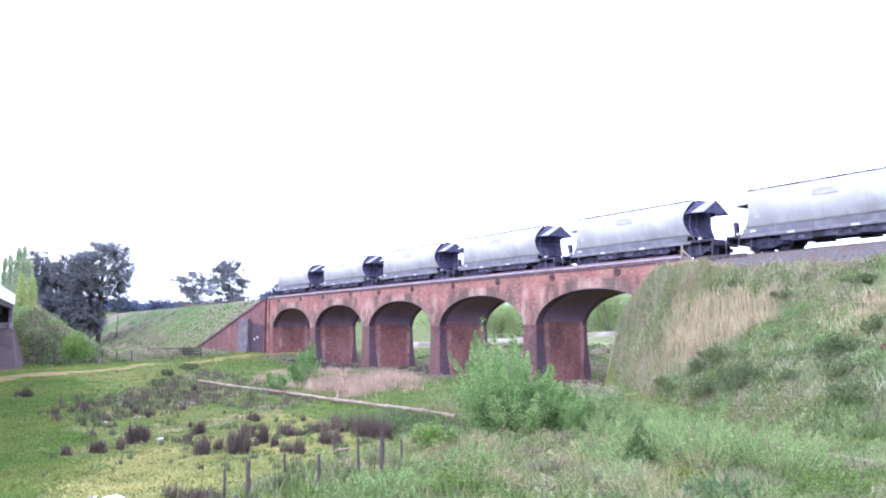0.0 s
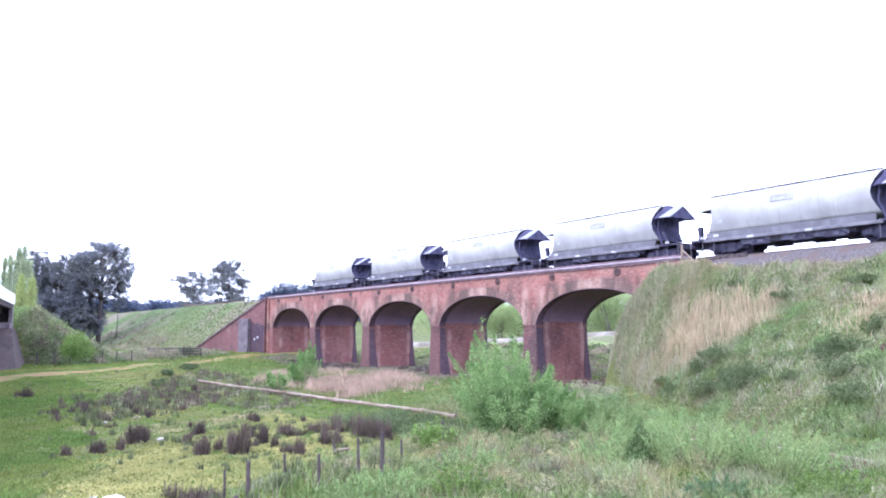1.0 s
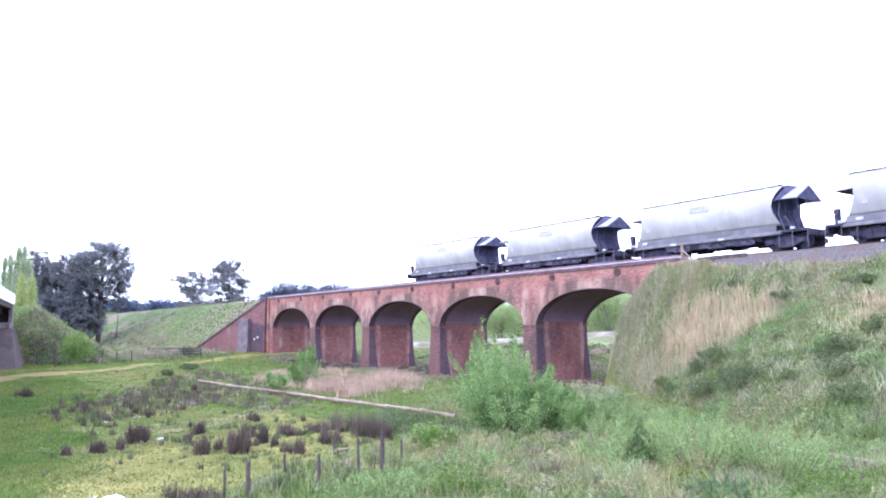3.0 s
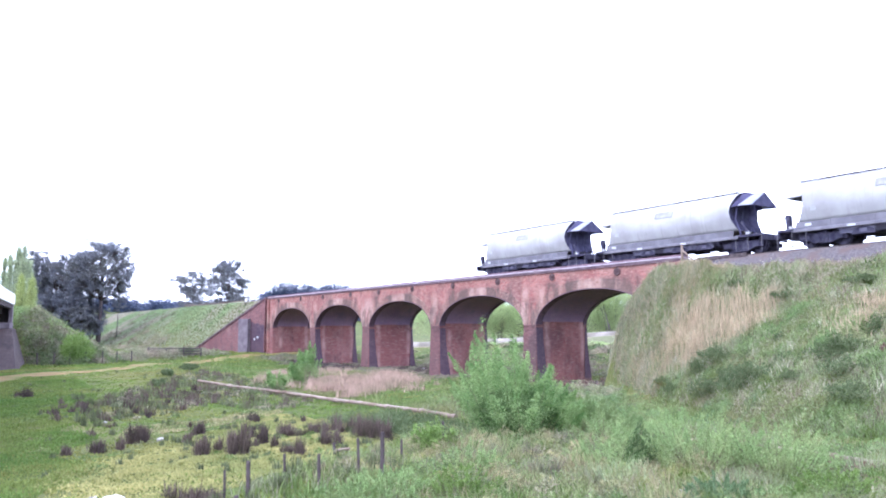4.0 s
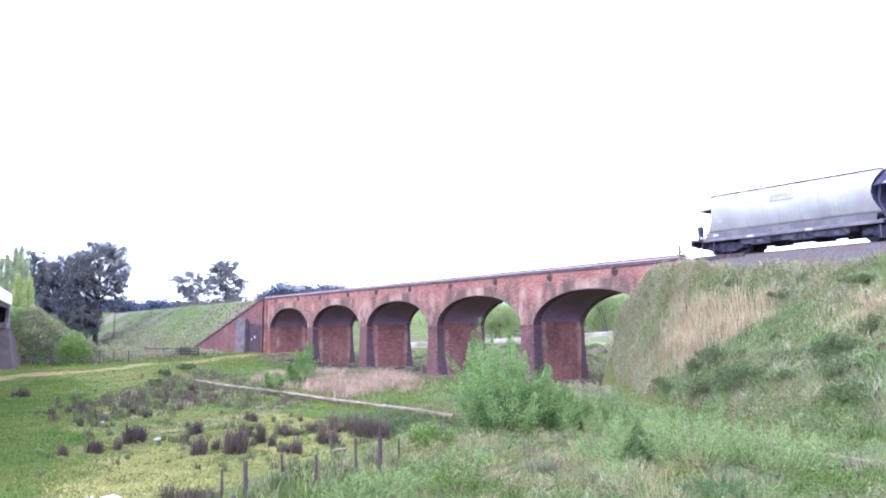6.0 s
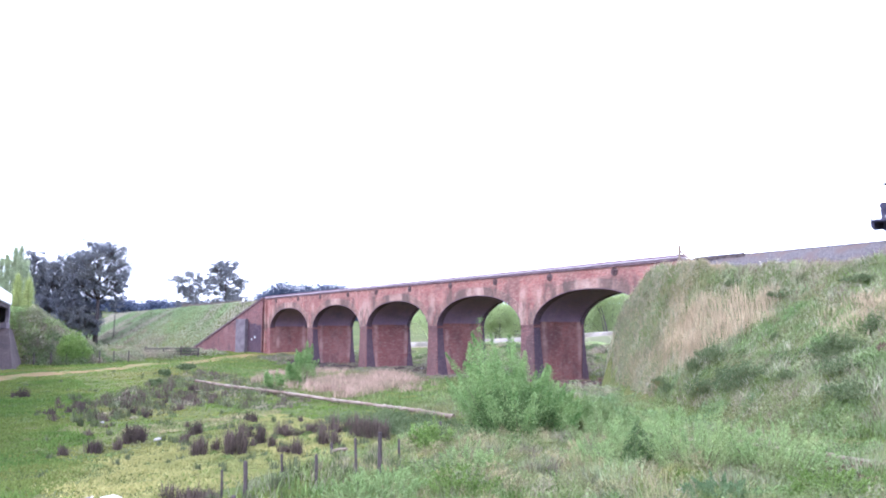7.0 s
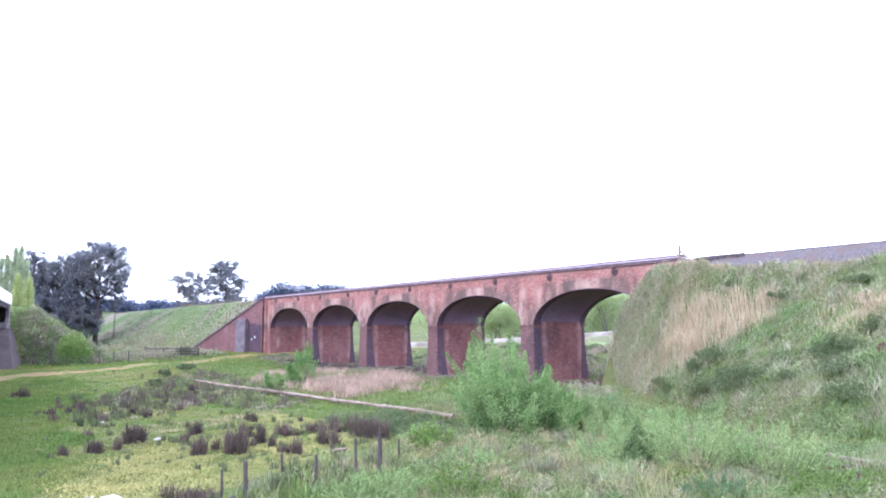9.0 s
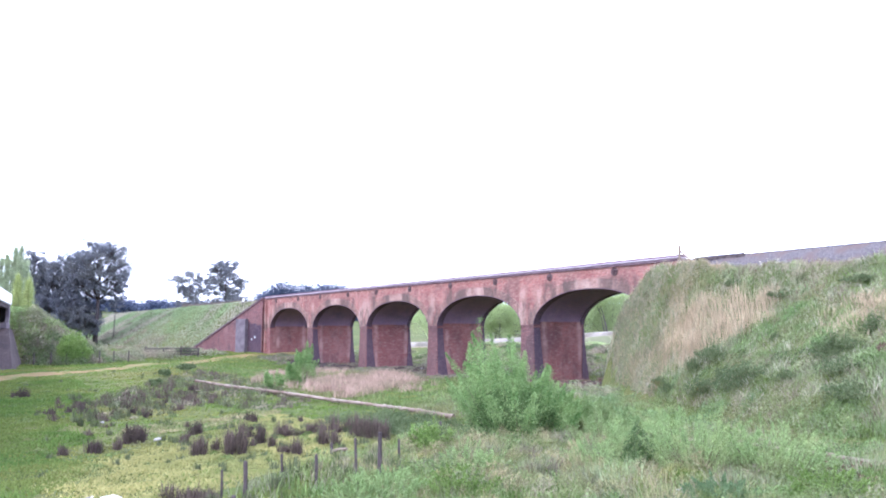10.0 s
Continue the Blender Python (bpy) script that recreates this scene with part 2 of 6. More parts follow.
GRASS_OLIVE = mat("olive_grass", (0.183, 0.198, 0.115), (0.25, 0.25, 0.155), 0.7, island=0.4, third=(0.289, 0.244, 0.175), big=0.4, through_light=0.25)
HERB_PALE = mat("pale_herb_leaves", (0.167, 0.245, 0.095), (0.238, 0.31, 0.13), 0.8, island=0.45, third=(0.216, 0.245, 0.11), big=0.4, through_light=0.32)
HERB_LIGHT = mat("light_herb_leaves", (0.212, 0.305, 0.12), (0.302, 0.39, 0.165), 0.8, island=0.45, third=(0.254, 0.31, 0.13), big=0.4, through_light=0.34)
BANK_GRASS = mat("bank_grass_blades", (0.232, 0.288, 0.145), (0.318, 0.36, 0.2), 0.5, island=0.4, third=(0.395, 0.345, 0.25), big=0.35, through_light=0.3)
FAR_GRASS = mat("far_bank_grass", (0.18, 0.25, 0.125), (0.255, 0.315, 0.175), 0.16, island=0.2, third=(0.34, 0.305, 0.245), big=0.09, through_light=0.3)
GRASS_YELLOW = mat("yellow_green_grass", (0.314, 0.299, 0.118), (0.41, 0.372, 0.153), 0.5, island=0.12, third=(0.243, 0.255, 0.096), big=0.3, through_light=0.3)
BANK_PALE = mat("bank_pale_grass", (0.375, 0.367, 0.255), (0.475, 0.452, 0.326), 0.5, island=0.4, third=(0.441, 0.399, 0.306), big=0.5, through_light=0.3)
STRAW = mat("straw_grass", (0.261, 0.233, 0.131), (0.363, 0.307, 0.174), 0.7, island=0.4, third=(0.227, 0.244, 0.113), big=0.5, through_light=0.3)
RUSH = mat("rush_stems", (0.052, 0.04, 0.038), (0.1, 0.076, 0.066), 1.5, island=0.4)
RUSH_BROWN = mat("rush_brown", (0.093, 0.07, 0.061), (0.148, 0.112, 0.094), 1.5, island=0.45, third=(0.101, 0.095, 0.059), big=0.5)
RUSH_GREEN = mat("rush_green", (0.085, 0.1, 0.052), (0.13, 0.145, 0.078), 1.5, island=0.45)
WILLOW = mat("willow_leaves", (0.183, 0.28, 0.102), (0.268, 0.368, 0.143), 0.9, island=0.5, third=(0.12, 0.205, 0.068), big=1.5, through_light=0.28)
SHADE_LEAF = mat("shade_and_dark_leaves", (0.06, 0.1, 0.04), (0.1, 0.145, 0.06), 1.2, island=0.4, through_light=0.15)
MUD = mat("flood_mud", (0.07, 0.052, 0.05), (0.115, 0.088, 0.08), 1.2, bump=0.6, fine=10, island=0.4)
SCRUB = mat("scrub_leaves", (0.084, 0.115, 0.055), (0.128, 0.159, 0.076), 1.2, island=0.45, through_light=0.25)
SCRUB_BRIGHT = mat("bright_shrub_leaves", (0.14, 0.22, 0.06), (0.2, 0.28, 0.085), 1.2, island=0.4, through_light=0.35)
SCRUB_BLUE = mat("bluish_herb_leaves", (0.115, 0.18, 0.085), (0.165, 0.235, 0.115), 1.2, island=0.4, through_light=0.3)
BRACKEN = mat("dead_bracken", (0.13, 0.078, 0.066), (0.19, 0.115, 0.097), 1.2, island=0.45)
GORSE = mat("gorse_flowers", (0.17, 0.15, 0.06), (0.22, 0.18, 0.07), 1.2, island=0.4)
GUM = mat("gum_leaves", (0.112, 0.12, 0.147), (0.18, 0.188, 0.212), 0.3, island=0.4, third=(0.165, 0.165, 0.165), big=0.2, through_light=0.42)
POPLAR = mat("poplar_leaves", (0.34, 0.4, 0.25), (0.43, 0.48, 0.31), 0.3, island=0.3, through_light=0.5)
POPLAR_YELLOW = mat("poplar_leaves_yellow", (0.33, 0.39, 0.15), (0.42, 0.46, 0.19), 0.3, island=0.3, through_light=0.5)
SCRUB_BROWN = mat("brown_scrub", (0.16, 0.135, 0.105), (0.22, 0.185, 0.145), 0.8, island=0.4, third=(0.16, 0.165, 0.11), big=0.5, through_light=0.2)
# the blue of distant haze is put into this leaf colour
FAR_GUM = mat("hazed_tree_leaves", (0.06, 0.075, 0.12), (0.085, 0.1, 0.15), 0.05, island=0.3)
RIVER_TREE = mat("river_tree_leaves", (0.34, 0.42, 0.19), (0.43, 0.5, 0.24), 0.3, island=0.25, third=(0.29, 0.36, 0.17), big=0.15, through_light=0.5)
TWIG = mat("green_twigs", (0.12, 0.13, 0.07), (0.18, 0.18, 0.1), 3.0)
BARK = mat("bark", (0.055, 0.043, 0.045), (0.12, 0.1, 0.1), 3.0, bump=0.6, fine=12)
DIRT = mat("dirt", (0.158, 0.11, 0.051), (0.203, 0.14, 0.067), 0.6, bump=0.6, fine=8, third=(0.113, 0.118, 0.039), big=0.35)
PALE_ROAD = mat("pale_road", (0.191, 0.171, 0.152), (0.254, 0.224, 0.199), 0.3, bump=0.2, third=(0.138, 0.122, 0.1), big=0.4)
RUSTY_WOOD = mat("brown_timber", (0.13, 0.1, 0.085), (0.19, 0.145, 0.12), 2.0, bump=0.4)
FLEECE = mat("fleece", (0.62, 0.59, 0.56), (0.75, 0.73, 0.7), 12, bump=1.0, fine=30)
SHEEP_FACE = mat("sheep_face", (0.15, 0.14, 0.15), (0.24, 0.22, 0.23), 12)
STONE = mat("pale_stone", (0.27, 0.25, 0.235), (0.38, 0.36, 0.34), 5, bump=0.6)

# ---- small building helpers ----


def mesh_ob(name, bm, material, smooth=False):
    me = bpy.data.meshes.new(name)
    bmesh.ops.recalc_face_normals(bm, faces=bm.faces)
    bm.to_mesh(me)
    bm.free()
    if smooth:
        me.polygons.foreach_set("use_smooth", [True] * len(me.polygons))
    me.materials.append(material)
    return new(name, me)


def part(name, bm, material, parent, label="", smooth=False):
    ob = mesh_ob(name, bm, material, smooth)
    ob.parent = parent
    if label:
        tagged(ob, label=label)
    return ob


def box(x0, x1, y0, y1, z0, z1, bevel=0.0, bm=None):
    bm = bm or bmesh.new()
    made = bmesh.ops.create_cube(bm, size=1.0, matrix=Matrix.LocRotScale(((x0 + x1) / 2, (y0 + y1) / 2, (z0 + z1) / 2), None, (x1 - x0, y1 - y0, z1 - z0)))
    if bevel:
        edges = list({e for v in made["verts"] for e in v.link_edges})
        bmesh.ops.bevel(bm, geom=edges, offset=bevel, segments=1, affect="EDGES")
    return bm


def tube(points, radii, sides=6, bm=None):
    """A tapered tube along points."""
    bm = bm or bmesh.new()
    rings = []
    for i, p in enumerate(points):
        p = Vector(p)
        d = (Vector(points[min(i + 1, len(points) - 1)]) - Vector(points[max(i - 1, 0)])).normalized()
        a = d.orthogonal().normalized()
        b = d.cross(a)
        rings.append([bm.verts.new(p + (a * math.cos(k * math.tau / sides) + b * math.sin(k * math.tau / sides)) * radii[i]) for k in range(sides)])
    for r, s in zip(rings, rings[1:]):
        for k in range(sides):
            bm.faces.new((r[k], r[(k + 1) % sides], s[(k + 1) % sides], s[k]))
    bm.faces.new(rings[0][::-1])
    bm.faces.new(rings[-1])
    return bm


def extrude_xz(outline, y0, y1, bm=None):
    """A plate with the outline (x, z), from y0 to y1."""
    bm = bm or bmesh.new()
    a = [bm.verts.new((x, y0, z)) for x, z in outline]
    b = [bm.verts.new((x, y1, z)) for x, z in outline]
    bm.faces.new(a)
    bm.faces.new(b[::-1])
    for i in range(len(a)):
        j = (i + 1) % len(a)
        bm.faces.new((a[i], b[i], b[j], a[j]))
    return bm


def soup(name, verts, faces, material):
    """A mesh from arrays of corners and of triangles or quads."""
    me = bpy.data.meshes.new(name)
    verts, faces = np.asarray(verts, dtype=np.float32), np.asarray(faces, dtype=np.int32)
    k = faces.shape[1]
    me.vertices.add(len(verts))
    me.vertices.foreach_set("co", verts.ravel())
    me.loops.add(faces.size)
    me.loops.foreach_set("vertex_index", faces.ravel())
    me.polygons.add(len(faces))
    me.polygons.foreach_set("loop_start", np.arange(0, faces.size, k, dtype=np.int32))
    me.update(calc_edges=True)
    me.materials.append(material)
    return new(name, me)


RNG = np.random.default_rng(7)


def smoothstep(a, b, v):
    u = np.clip((np.asarray(v, dtype=float) - a) / (b - a), 0, 1)
    return u * u * (3 - 2 * u)


# ---- ground ----
WING = ((-24.6, -0.2), (-33.6, -6.0))


def lumps(x, y):
    return (0.07 * np.sin(x * 0.9 + 1.3 * np.sin(y * 0.5)) * np.cos(y * 0.8 + 0.7) + 0.1 * np.sin(x * 0.31 + y * 0.23) + 0.04 * np.sin(x * 2.1 + 0.4) * np.sin(y * 2.4)
            + 0.03 * np.sin(x * 3.7 + y * 1.9))


def height(x, y):
    """The lie of the land at arrays x, y."""
    x, y = np.asarray(x, dtype=float), np.asarray(y, dtype=float)
    h = 0.12 + 1.1 * smoothstep(-9, -24, x) * smoothstep(60, 20, y)
    h = np.maximum(h, 0.12 + 0.75 * smoothstep(30, 6, x) * smoothstep(-8, -20, y))
    h = np.maximum(h, 0.1 + 1.75 * smoothstep(9, 24, y))
    h = h + 0.9 * lumps(x, y)
    far = np.hypot(x - 65, y + 35)
    h = h + 30 * smoothstep(170, 900, far) * smoothstep(-40, 60, y) + 5 * smoothstep(150, 500, far) * smoothstep(60, -40, y)
    # railway embankment east of the viaduct
    toe = np.clip(-1.7 - (x - 33.1) * 0.62, -13.4, -1.6)
    rise = np.clip((y - toe) / (-1.4 - toe), 0, 1) ** 0.92
    crest = 6.72 + 0.43 * smoothstep(50, 39, x)
    east = np.where(y < 2.5, crest * rise, crest - np.maximum(0, y - 6.2) / 1.6)
    end = np.minimum(7.25 - 1.25 * np.maximum(0, 36.95 - x), 5.3 - 2.35 * (35.05 - x))
    east = np.minimum(east, end) + (0.5 + 1.1 * smoothstep(35, 39, x)) * lumps(x * 1.3, y * 1.2) * (rise > 0.05)
    east = np.where(x < 32.5, -9, east)
    # railway embankment west of the viaduct
    run = 0.92 + 0.9 * smoothstep(-36, -75, x)
    dy = np.maximum(np.maximum(0, -0.4 - y), y - 6.2)
    west = 7.55 - dy / run
    (ax, ay), (bx, by) = WING
    side = ((x - ax) * (by - ay) - (y - ay) * (bx - ax)) / math.hypot(bx - ax, by - ay)
    west = np.where((side > 0.25) & (x < -24.4) | (x < -34.5), west + 0.22 * lumps(x, y), -9)
    west = np.where((x > -25.2) & (y < 0.6), -9, west)
    west = np.where((x > -24.5), -9, west)
    # road embankment beside the pasture
    dy = np.maximum(0, y + 28.2 + 0.16 * (x + 5))
    dx = np.maximum(0, x + 15.5)
    road = 5.55 - np.hypot(dy / 1.5, dx / 0.95) + 1.5 * lumps(x * 1.2, y)
    road = np.where(y > -12, -9, road)
    # bank on which the camera stands
    near = 2.0 - np.hypot(np.maximum(0, 60.0 - x) / 1.5, np.maximum(0, y + 33.0 - 0.3 * np.maximum(0, x - 60)) / 1.5)
    return np.maximum(np.maximum(np.maximum(h, east), west), np.maximum(road, near))


def strip(values):
    return np.concatenate([np.arange(a, b, s) for a, b, s in values])


def ground_sheet():
    xs = strip(((-3000, -400, 130), (-400, -120, 14), (-120, -40, 2.0), (-40, 70, 0.5), (70, 130, 4), (130, 600, 40), (600, 3001, 200)))
    ys = strip(((-1500, -100, 100), (-100, -46, 6), (-46, 12, 0.5), (12, 60, 2), (60, 300, 12), (300, 1000, 40), (1000, 3601, 200)))
    gx, gy = np.meshgrid(xs, ys, indexing="ij")
    v = np.stack([gx.ravel(), gy.ravel(), height(gx, gy).ravel()], 1)
    i = np.arange(len(xs) * len(ys)).reshape(len(xs), len(ys))
    f = np.stack([i[:-1, :-1].ravel(), i[1:, :-1].ravel(), i[1:, 1:].ravel(), i[:-1, 1:].ravel()], 1)
    ob = soup("ground", v, f, GROUND)
    ob.data.polygons.foreach_set("use_smooth", [True] * len(ob.data.polygons))
    tagged(ob, "uneven green meadow with grassy railway embankments", "ground", kind="structure")


ground_sheet()

# ---- viaduct ----
P = 12.0                      # from pier to pier
PIERS = [-11.7 + P * k for k in range(4)]
HALF = 0.64                   # half a pier's width at the springing
SPRING, CROWN, TOP, DEPTH = 4.18, 6.47, 7.69, 4.86
CX = [PIERS[0] - P / 2 + P * k for k in range(5)]
A = P / 2 - HALF              # half span
RISE = CROWN - SPRING


def arch_curve(n=28, grow=0.0):
    """Points (dx, z) of the arch from left to right: a three-centred curve, nearly an ellipse."""
    pts = []
    for i in range(n + 1):
        a = math.pi * (1 - i / n)
        c, s = math.cos(a), math.sin(a)
        e = 0.90
        pts.append((math.copysign(abs(c) ** e, c) * (A + grow), SPRING + abs(s) ** 1.12 * (RISE + grow)))
    return pts


def build_viaduct():
    v = new("viaduct")
    tagged(v, "weathered red brick railway viaduct of five arches over a river flat", "viaduct")
    # spandrel walls, one bay at a time, front and back
    for k, cx in enumerate(CX):
        curve = arch_curve()
        for y0, y1 in ((0.0, 0.6), (DEPTH - 0.6, DEPTH)):
            left, right = cx - P / 2, cx + P / 2
            if k == 0:
                left -= 0.9
            if k == 4:
                right += 1.6
            outline = [(left, SPRING)] + [(cx + dx, z) for dx, z in curve] + [(right, SPRING), (right, TOP), (left, TOP)]
            bm = bmesh.new()
            fa = [bm.verts.new((x, y0, z)) for x, z in outline]
            fb = [bm.verts.new((x, y1, z)) for x, z in outline]
            n = len(curve)
            top_a = [bm.verts.new((cx + dx, y0, TOP)) for dx, z in curve]
            top_b = [bm.verts.new((cx + dx, y1, TOP)) for dx, z in curve]
            for i in range(n - 1):
                bm.faces.new((fa[1 + i], fa[2 + i], top_a[i + 1], top_a[i]))
                bm.faces.new((fb[1 + i], top_b[i], top_b[i + 1], fb[2 + i]))
            for q, tp in ((fa, top_a), (fb, top_b)):
                bm.faces.new((q[0], q[1], tp[0], q[n + 3]))
                bm.faces.new((q[n], q[n + 1], q[n + 2], tp[-1]))
            part("spandrel_wall", bm, BRICK, v)
        # soffit: springer courses at both feet, barrel between coloured for soot and bluish shade
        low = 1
        for first_i, last_i, material, name, text in ((0, low, BRICK_PIER, "springer", "red brick springer courses"), (low, len(curve) - 1 - low, BRICK_OLD, "arch_soffit", "brick arch barrel with soot and bluish shade in its colour"),
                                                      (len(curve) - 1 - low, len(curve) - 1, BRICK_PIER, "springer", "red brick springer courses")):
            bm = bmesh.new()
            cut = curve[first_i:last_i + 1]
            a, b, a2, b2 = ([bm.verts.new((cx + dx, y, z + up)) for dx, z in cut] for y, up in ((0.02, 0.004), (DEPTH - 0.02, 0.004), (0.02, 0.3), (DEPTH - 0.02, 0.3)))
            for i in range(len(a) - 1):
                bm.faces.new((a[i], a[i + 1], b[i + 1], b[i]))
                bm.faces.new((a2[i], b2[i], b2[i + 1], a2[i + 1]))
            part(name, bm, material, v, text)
        # ring of headers, a little proud
        inner, outer = arch_curve(), arch_curve(grow=0.62)
        for y0, y1 in ((-0.035, 0.03), (DEPTH - 0.03, DEPTH + 0.035)):
            bm = bmesh.new()
            q = [[bm.verts.new((cx + dx, y, z)) for dx, z in c] for y in (y0, y1) for c in (inner, outer)]
            for i in range(len(inner) - 1):
                bm.faces.new((q[0][i], q[0][i + 1], q[1][i + 1], q[1][i]))
                bm.faces.new((q[2][i], q[3][i], q[3][i + 1], q[2][i + 1]))
                bm.faces.new((q[0][i], q[2][i], q[2][i + 1], q[0][i + 1]))
                bm.faces.new((q[1][i], q[1][i + 1], q[3][i + 1], q[3][i]))
            part("arch_ring", bm, BRICK_RING, v, "paler brick arch ring with lime stains")
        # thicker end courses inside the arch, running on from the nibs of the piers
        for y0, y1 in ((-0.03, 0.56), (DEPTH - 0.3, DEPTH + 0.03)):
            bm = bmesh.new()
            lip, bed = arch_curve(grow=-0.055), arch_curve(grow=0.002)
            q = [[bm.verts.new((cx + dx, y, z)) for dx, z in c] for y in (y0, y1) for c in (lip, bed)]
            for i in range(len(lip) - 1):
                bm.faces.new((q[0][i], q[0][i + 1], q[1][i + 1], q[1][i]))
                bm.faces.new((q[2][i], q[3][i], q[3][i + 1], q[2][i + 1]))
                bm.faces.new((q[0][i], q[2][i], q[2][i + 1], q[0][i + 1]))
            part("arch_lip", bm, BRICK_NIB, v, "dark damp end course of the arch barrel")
        # floor of the deck over this bay
        part("deck", box(cx - P / 2, cx + P / 2, 0.6, DEPTH - 0.6, TOP - 0.5, TOP - 0.1), BRICK_OLD, v)
    # piers, battered, with a small impost
    for x in PIERS:
        bm = bmesh.new()
        rows = [(-0.4, 0.22, 0.2), (0.3, 0.18, 0.16), (SPRING - 0.18, 0.0, 0.0), (SPRING + 0.004, 0.0, 0.0)]
        loops = []
        for z, bx, by in rows:
            w, y0, y1 = HALF + bx * 0.6, 0.0 - by * 0.6, DEPTH + by * 0.6
            loops.append([bm.verts.new(q) for q in ((x - w, y0, z), (x + w, y0, z), (x + w, y1, z), (x - w, y1, z))])
        for r, s in zip(loops, loops[1:]):
            for i in range(4):
                bm.faces.new((r[i], r[(i + 1) % 4], s[(i + 1) % 4], s[i]))
        bm.faces.new(loops[0][::-1])
        bm.faces.new(loops[-1])
        ob = part("pier", bm, BRICK_PIER, v, "deep red battered brick pier")
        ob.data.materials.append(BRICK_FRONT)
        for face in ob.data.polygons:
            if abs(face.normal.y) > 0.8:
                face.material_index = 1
        # nibs at both ends, spreading towards the foot
        for rows in (((-0.3, 0.25, -0.06, 1.0), (0.3, 0.2, -0.04, 0.94), (1.6, 0.12, -0.01, 0.76), (2.9, 0.07, 0.0, 0.63), (SPRING - 0.2, 0.05, 0.004, 0.58)),
                     ((-0.3, 0.25, DEPTH - 0.42, DEPTH + 0.36), (0.3, 0.2, DEPTH - 0.4, DEPTH + 0.3), (1.6, 0.12, DEPTH - 0.3, DEPTH + 0.16), (2.9, 0.07, DEPTH - 0.2, DEPTH + 0.07), (SPRING - 0.2, 0.05, DEPTH - 0.14, DEPTH + 0.03))):
            bm = bmesh.new()
            loops = []
            for z, g, ya, yb in rows:
                w = HALF + g
                loops.append([bm.verts.new(q) for q in ((x - w, ya, z), (x + w, ya, z), (x + w, yb, z), (x - w, yb, z))])
            for r, t in zip(loops, loops[1:]):
                for i in range(4):
                    bm.faces.new((r[i], r[(i + 1) % 4], t[(i + 1) % 4], t[i]))
            bm.faces.new(loops[-1])
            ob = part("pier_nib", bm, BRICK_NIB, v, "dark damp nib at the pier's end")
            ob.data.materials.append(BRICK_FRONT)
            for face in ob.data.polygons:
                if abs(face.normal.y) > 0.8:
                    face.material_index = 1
        for y0, y1 in ((-0.05, 0.3), (DEPTH - 0.3, DEPTH + 0.05)):
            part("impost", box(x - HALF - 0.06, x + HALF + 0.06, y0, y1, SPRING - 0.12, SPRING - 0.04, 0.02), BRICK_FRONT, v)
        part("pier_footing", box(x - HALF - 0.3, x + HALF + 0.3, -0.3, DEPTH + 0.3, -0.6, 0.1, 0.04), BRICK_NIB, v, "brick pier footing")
    # abutments
    xa = PIERS[0] - P + HALF
    part("abutment", box(xa - 1.6, xa, 0.0, DEPTH, -0.2, SPRING + 0.002), BRICK_PIER, v)
    part("abutment_fill", box(xa - 1.2, xa - 0.3, 0.62, DEPTH - 0.62, SPRING + 0.01, TOP - 0.15), BRICK_OLD, v)
    part("pilaster", box(xa - 2.0, xa - 1.0, -0.22, DEPTH + 0.2, -0.2, TOP - 0.003, 0.03), BRICK, v, "brick pilaster at the end of the arches")
    xb = PIERS[3] + P - HALF
    part("abutment", box(xb, xb + 1.6, 0.0, DEPTH, -0.2, SPRING + 0.002), BRICK_PIER, v)
    part("pilaster", box(xb + 1.62, xb + 2.4, -0.12, DEPTH + 0.1, -0.2, TOP - 0.003, 0.03), BRICK, v)
    # string course and copings
    for y0, y1 in ((-0.14, 0.62), (DEPTH - 0.62, DEPTH + 0.14)):
        x0, x1 = CX[0] - P / 2 - 1.2, 37.6
        part("string_course", box(x0, x1, y0 + 0.05, y1 - 0.04, TOP + 0.003, TOP + 0.15, 0.02), COPING, v, "dark brick string course")
        n = 30
        for i in range(n):
            a, b = x0 + (x1 - x0) * i / n, x0 + (x1 - x0) * (i + 1) / n
            part("coping_stone", box(a + 0.012, b - 0.012, y0, y1, TOP + 0.155, TOP + 0.245, 0.02), COPING_TOP, v)
        part("kerb", box(x0, x1, y0 + 0.09, y1 - 0.12, TOP + 0.248, TOP + 0.36, 0.015), COPING, v, "dark mossy kerb on the coping")
    # iron tie plates
    def plate(x, z, y, out):
        bm = bmesh.new()
        bmesh.ops.create_cone(bm, cap_ends=True, segments=20, radius1=0.27, radius2=0.25, depth=0.06)
        bmesh.ops.create_cone(bm, cap_ends=True, segments=8, radius1=0.09, radius2=0.06, depth=0.12, matrix=Matrix.Translation((0, 0, 0.06)))
        for k in range(4):
            box(-0.24, 0.24, -0.02, 0.02, 0.025, 0.05, bm=bm) if k % 2 == 0 else box(-0.02, 0.02, -0.24, 0.24, 0.025, 0.05, bm=bm)
        bm.transform(Matrix.Translation((x, y, z)) @ Matrix.Rotation(radians(90 * out), 4, "X"))
        part("tie_plate", bm, CAST_IRON, v, "rusty round iron tie plate")
    for x in (-21.36, -14.98, -9.24, -2.9, 2.8, 8.7, 14.9, 20.72, 26.7, 32.62):
        plate(x, 7.4, -0.03, 1)
        plate(x, 7.4, DEPTH + 0.03, -1)
    return v


build_viaduct()


